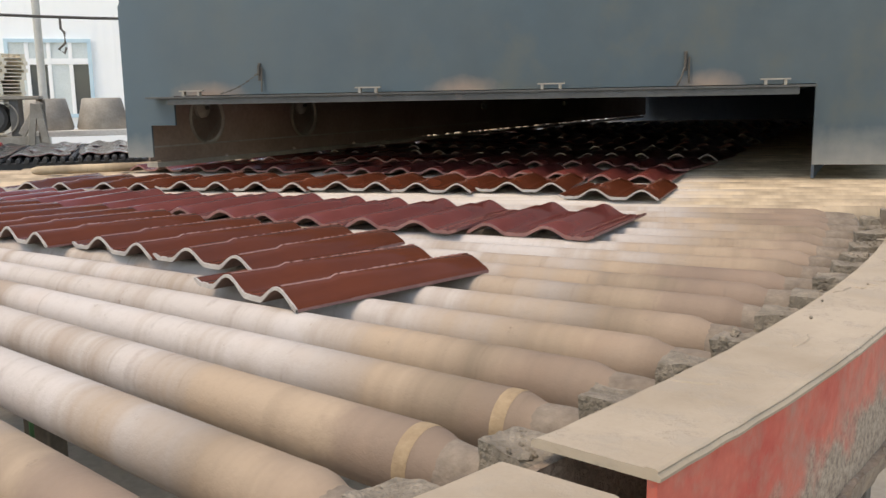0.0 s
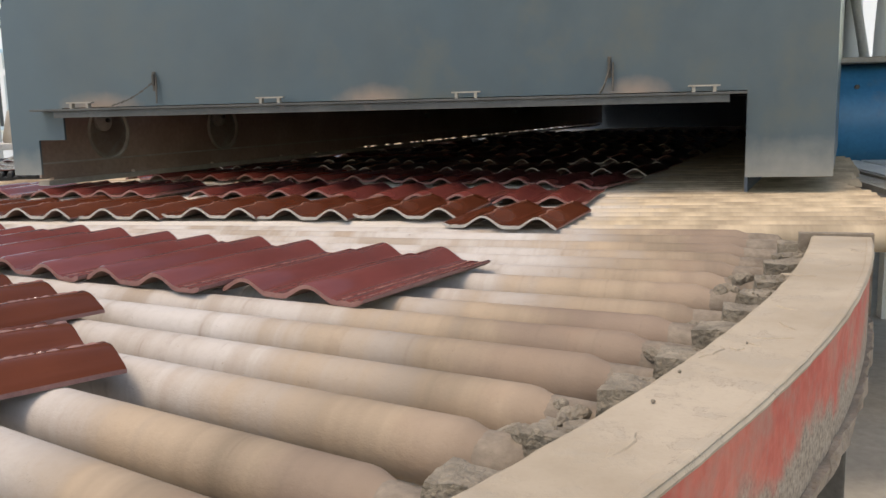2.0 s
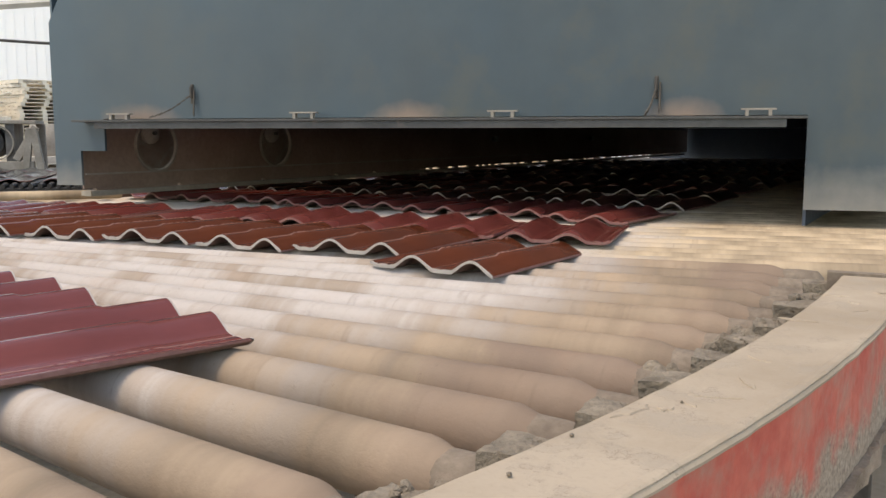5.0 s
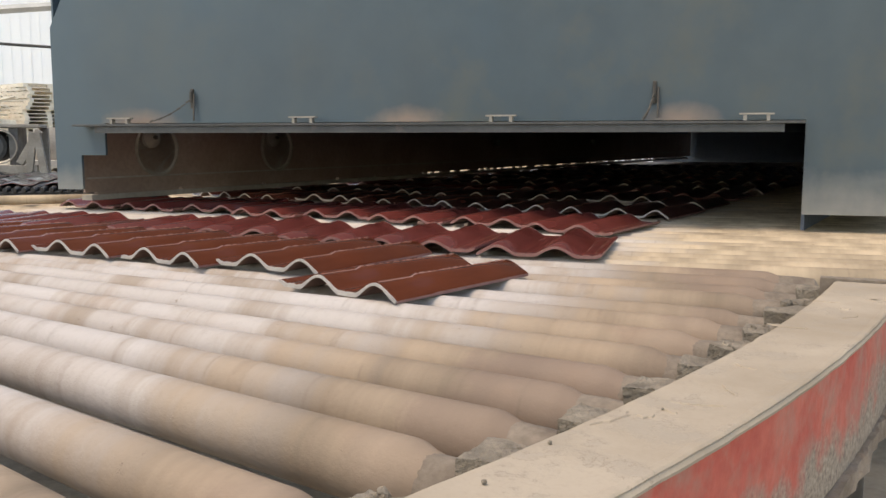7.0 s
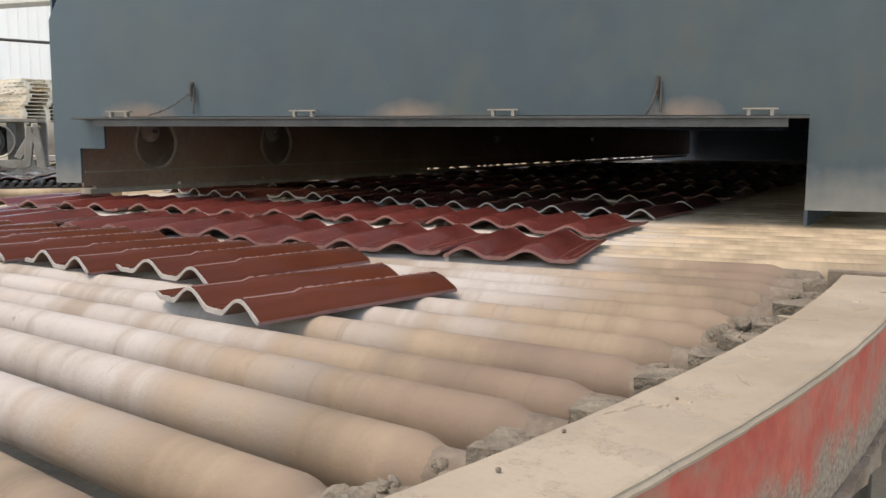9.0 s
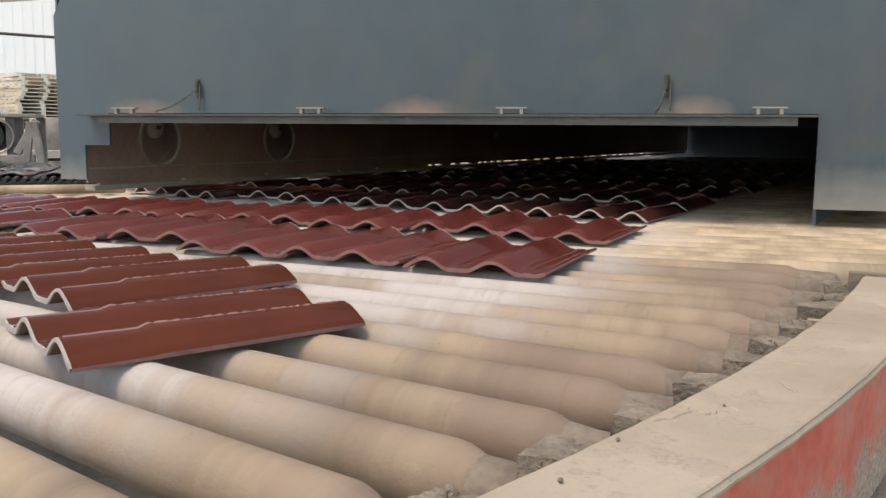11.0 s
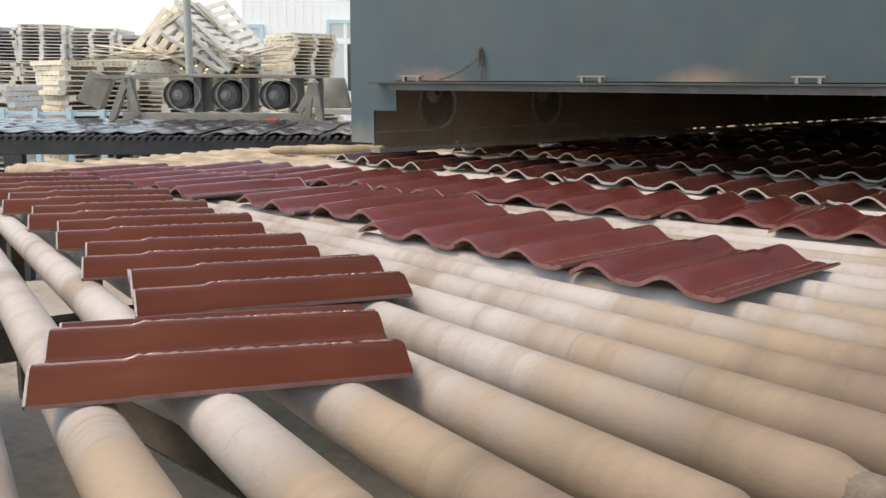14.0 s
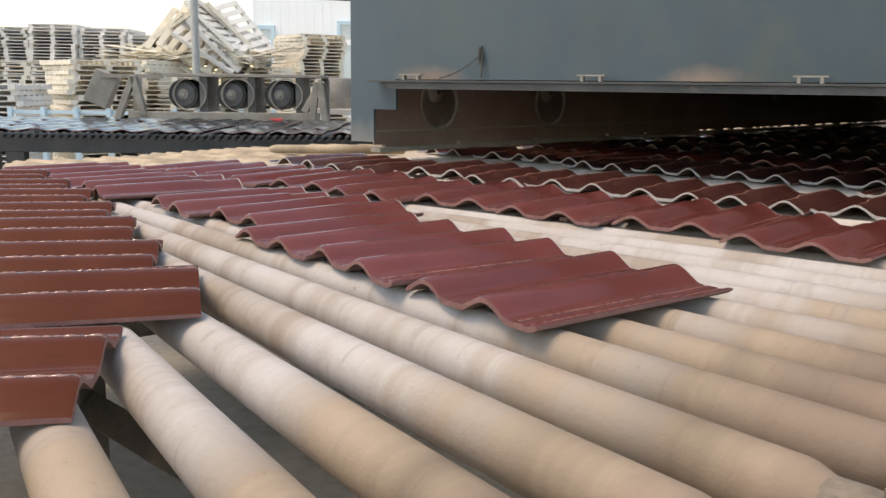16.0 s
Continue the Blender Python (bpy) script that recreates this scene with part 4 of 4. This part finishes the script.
WALL_Y = 27.0
wl = part("wall_north", boxed(-5.6, 30, WALL_Y + 0.02, WALL_Y + 0.3, FLOOR_Z, 9.0), M["white"])
wl.matrix_basis = YARD
tagged(wl, "bright white corrugated factory wall across the yard", "wall", kind="structure")
bm = bmesh.new()
for k in range(120):
    x = -5.58 + 0.25 * k
    box(bm, x, x + 0.05, WALL_Y + 0.01, WALL_Y + 0.019, FLOOR_Z, 9.0)
rb = part("ribs", bm, M["white"], wl)
rb["kind"] = "stuff"
window("window_1", -3.1, 0.0, 2.15, 2.2, WALL_Y, 4, (1, 3))
window("window_2", -5.45, 0.2, 2.0, 0.5, WALL_Y, 1, (0,))


def post(x, y, r):
    p = part("steel_post", lathe(bmesh.new(), [(FLOOR_Z, r), (12.0, r * 0.9)], 14, pose(0, 0, 0, 0, -90, 0)), M["pole"], None, "", True)
    p.matrix_basis = YARD @ pose(x, y, 0)
    tagged(p, "plain grey steel post standing in the yard", "post", "posts in the yard")


post(-2.2, 8.3, 0.035)
post(-2.07, 24.7, 0.1)


line = part("overhead_cable", tube([YARD @ Vector((-12 + 1.25 * k, 24.0, 2.45 + 0.0078 * (k - 10) ** 2)) for k in range(15)], 0.035), M["rubber"])
tagged(line, "thin dark cable sagging across the yard", "cable")
beam = part("roof_beam", tube([YARD @ Vector((-10.5 + 1.5 * k, 14.0, 1.226 + 0.158 * k)) for k in range(11)], 0.06, 4), M["pole"])
tagged(beam, "pale grey steel eaves beam across the yard", "beam")
for x, z in ((-10.5, 1.22), (4.5, 2.8)):
    part("beam_post", boxed(x - 0.05, x + 0.05, 13.95, 14.05, FLOOR_Z, z), M["pole"], beam).matrix_basis = YARD
HOOK = ((-1.5, 2.5), (-1.5, 2.2), (-1.42, 2.1), (-1.42, 1.85), (-1.58, 1.7), (-1.45, 1.6), (-1.4, 1.75))
part("hook", tube([YARD @ Vector((x, 24.0, z)) for x, z in HOOK], 0.03), M["iron"], line, "dark iron hook")

for x, y in ((-0.93, 8.72), (-0.48, 8.72), (0.0, 8.75)):
    b = part("concrete_tub", lathe(bmesh.new(), [(0.0, 0.2), (0.02, 0.21), (0.25, 0.16), (0.26, 0.15), (0.23, 0.14)], 24, pose(0, 0, 0, 0, -90, 0)), M["machine"], None, "", True)
    b.matrix_basis = yard(x, y, 0.11)
    tagged(b, "upturned grey dusty tub on a work bench", "tub", "tubs on the bench")
bn = thing("work_bench", "grey dusty wooden work bench with tubs on it", "bench", at=yard(-0.3, 8.73, 0))
part("benchtop", boxed(-0.9, 1.2, -0.28, 0.28, 0.06, 0.109, None, 0.004), M["greywood"], bn)
part("shelf", boxed(-0.88, 1.18, -0.26, 0.26, -0.06, -0.02, None, 0.004), M["greywood"], bn)
for x in (-0.82, 0.2, 1.1):
    part("leg", boxed(x - 0.04, x + 0.04, -0.26, -0.2, FLOOR_Z, 0.059), M["greywood"], bn)
    part("leg", boxed(x - 0.04, x + 0.04, 0.2, 0.26, FLOOR_Z, 0.059), M["greywood"], bn)
rbx = part("red_crate", boxed(-0.05, 0.05, -0.04, 0.04, 0, 0.05, None, 0.006), M["redbox"])
rbx.matrix_basis = yard(-1.2, 7.28, 0.012)
tagged(rbx, "small red plastic crate", "crate")
fn = thing("low_fence", "", "", at=yard(0.3, 9.0, 0))
part("rail", boxed(-4.2, -1.6, 0.041, 0.07, 0.02, 0.05), M["frame"], fn)
for k in range(9):
    part("post", boxed(-4.2 + 0.3 * k, -4.16 + 0.3 * k, 0, 0.04, FLOOR_Z, 0.08), M["frame"], fn)
tagged(fn, "low light blue steel fence behind the dark line", "fence")


# ---- right of the hood: blue kiln body, sleepers, pipes ----
def blue_kiln():
    k = thing("blue_kiln_body", "long bright blue steel kiln body with a grey cap", "kiln")
    part("body", lathe(bmesh.new(), [(0.555, 0.27), (0.56, 0.3), (2.0, 0.3), (3.4, 0.3)], 48, Matrix.Translation((0, 2.23, 0.19))), M["blue"], k, "round blue-painted steel barrel", True)
    part("cap", boxed(0.54, 3.42, 1.98, 7.02, 0.485, 0.515, None, 0.006), M["machine"], k, "dusty grey cap")
    part("stud", lathe(bmesh.new(), [(0, 0.012), (0.02, 0.012)], 10, pose(0.85, 1.985, 0.36, 0, 0, -90)), M["iron"], k)
    for x in (0.7, 2.0, 3.2):
        part("foot", boxed(x - 0.06, x + 0.06, 2.12, 2.34, FLOOR_Z, -0.09), M["iron"], k)


blue_kiln()
for x, h, r in ((0.86, 0.42, 0.05), (0.97, 0.5, 0.055), (1.1, 0.55, 0.06), (1.3, 0.5, 0.06)):
    b = part("white_bag", lathe(bmesh.new(), [(0, r * 0.9), (0.05, r * 1.1), (h * 0.5, r), (h * 0.9, r * 0.8), (h, r * 0.2)], 16, pose(0, 0, 0, 0, -90, 0)), M["white"], None, "", True)
    b.matrix_basis = pose(x, 3.0 + 0.1 * x, 0.516)
    tagged(b, "tall white plastic bag standing on the kiln cap", "bag", "white bags on the kiln")
for a, b in (((1.05, 2.6, 0.516), (0.92, 2.9, 1.6)), ((1.25, 2.5, 0.516), (1.1, 2.8, 1.6)), ((0.66, 2.6, 0.516), (0.66, 2.6, 0.66))):
    pp = part("steel_pipe", rod(bmesh.new(), a, b, 0.028, 14), M["pole"], None, "", True)
    tagged(pp, "grey steel pipe rising from the kiln", "pipe", "pipes on the kiln")
bm = bmesh.new()
for k in range(70):
    box(bm, 0.535, 0.66, -1.3 + 0.042 * k, -1.28 + 0.042 * k, -0.05, -0.03)
box(bm, 0.52, 0.534, -1.32, 1.7, -0.06, -0.02)
box(bm, 0.661, 0.675, -1.32, 1.7, -0.06, -0.02)
gr = part("walkway_grate", bm, M["machine"])
tagged(gr, "rusty steel grating beside the straight conveyor", "grating")
for k in range(2):
    part("grate_post", boxed(0.57, 0.63, -0.9 + 1.8 * k, -0.84 + 1.8 * k, FLOOR_Z, -0.06), M["iron"], gr)
for k in range(4):
    pk = part("plank", boxed(0.7 + 0.17 * k, 0.85 + 0.17 * k, -0.6 + 0.13 * k, 1.91, -0.05, -0.02, None, 0.003), M["greywood"])
    tagged(pk, "grey worn plank laid beside the grating", "plank", "planks beside the kiln")
    for yy in (-0.2, 1.5):
        part("bearer", boxed(0.72 + 0.17 * k, 0.82 + 0.17 * k, yy, yy + 0.08, FLOOR_Z, -0.051), M["greywood"], pk)



def motions():
    for ob, tau0, r, dyaw, ahead, z, slip in TILES:
        walk(ob, [(0.5 * k, tile_pose(tau0 + 0.5 * k, r, dyaw, ahead, z, slip)) for k in range(33)])
    for ob, tau0, r in SHARDS:
        walk(ob, [(0.5 * k, tile_pose(tau0 + 0.5 * k, r, 20, 0, 0.002)) for k in range(33)])
    for n, (ob, base, taper) in enumerate(SPIN):
        speed = 2.3 * 3.8 / (STEM + taper * 3.8) if taper else 0.09 / 0.034 * 57.3      # degrees a second
        step = 80.0 / speed
        start = (n * 67) % 360
        rows, t = [], 0.0
        while t < 16.0 + step:
            tt = min(t, 16.0)
            rows.append((tt, base @ pose(0, 0, 0, start + speed * tt, 0, 0)))
            if tt >= 16.0:
                break
            t += step
        walk(ob, rows)


motions()
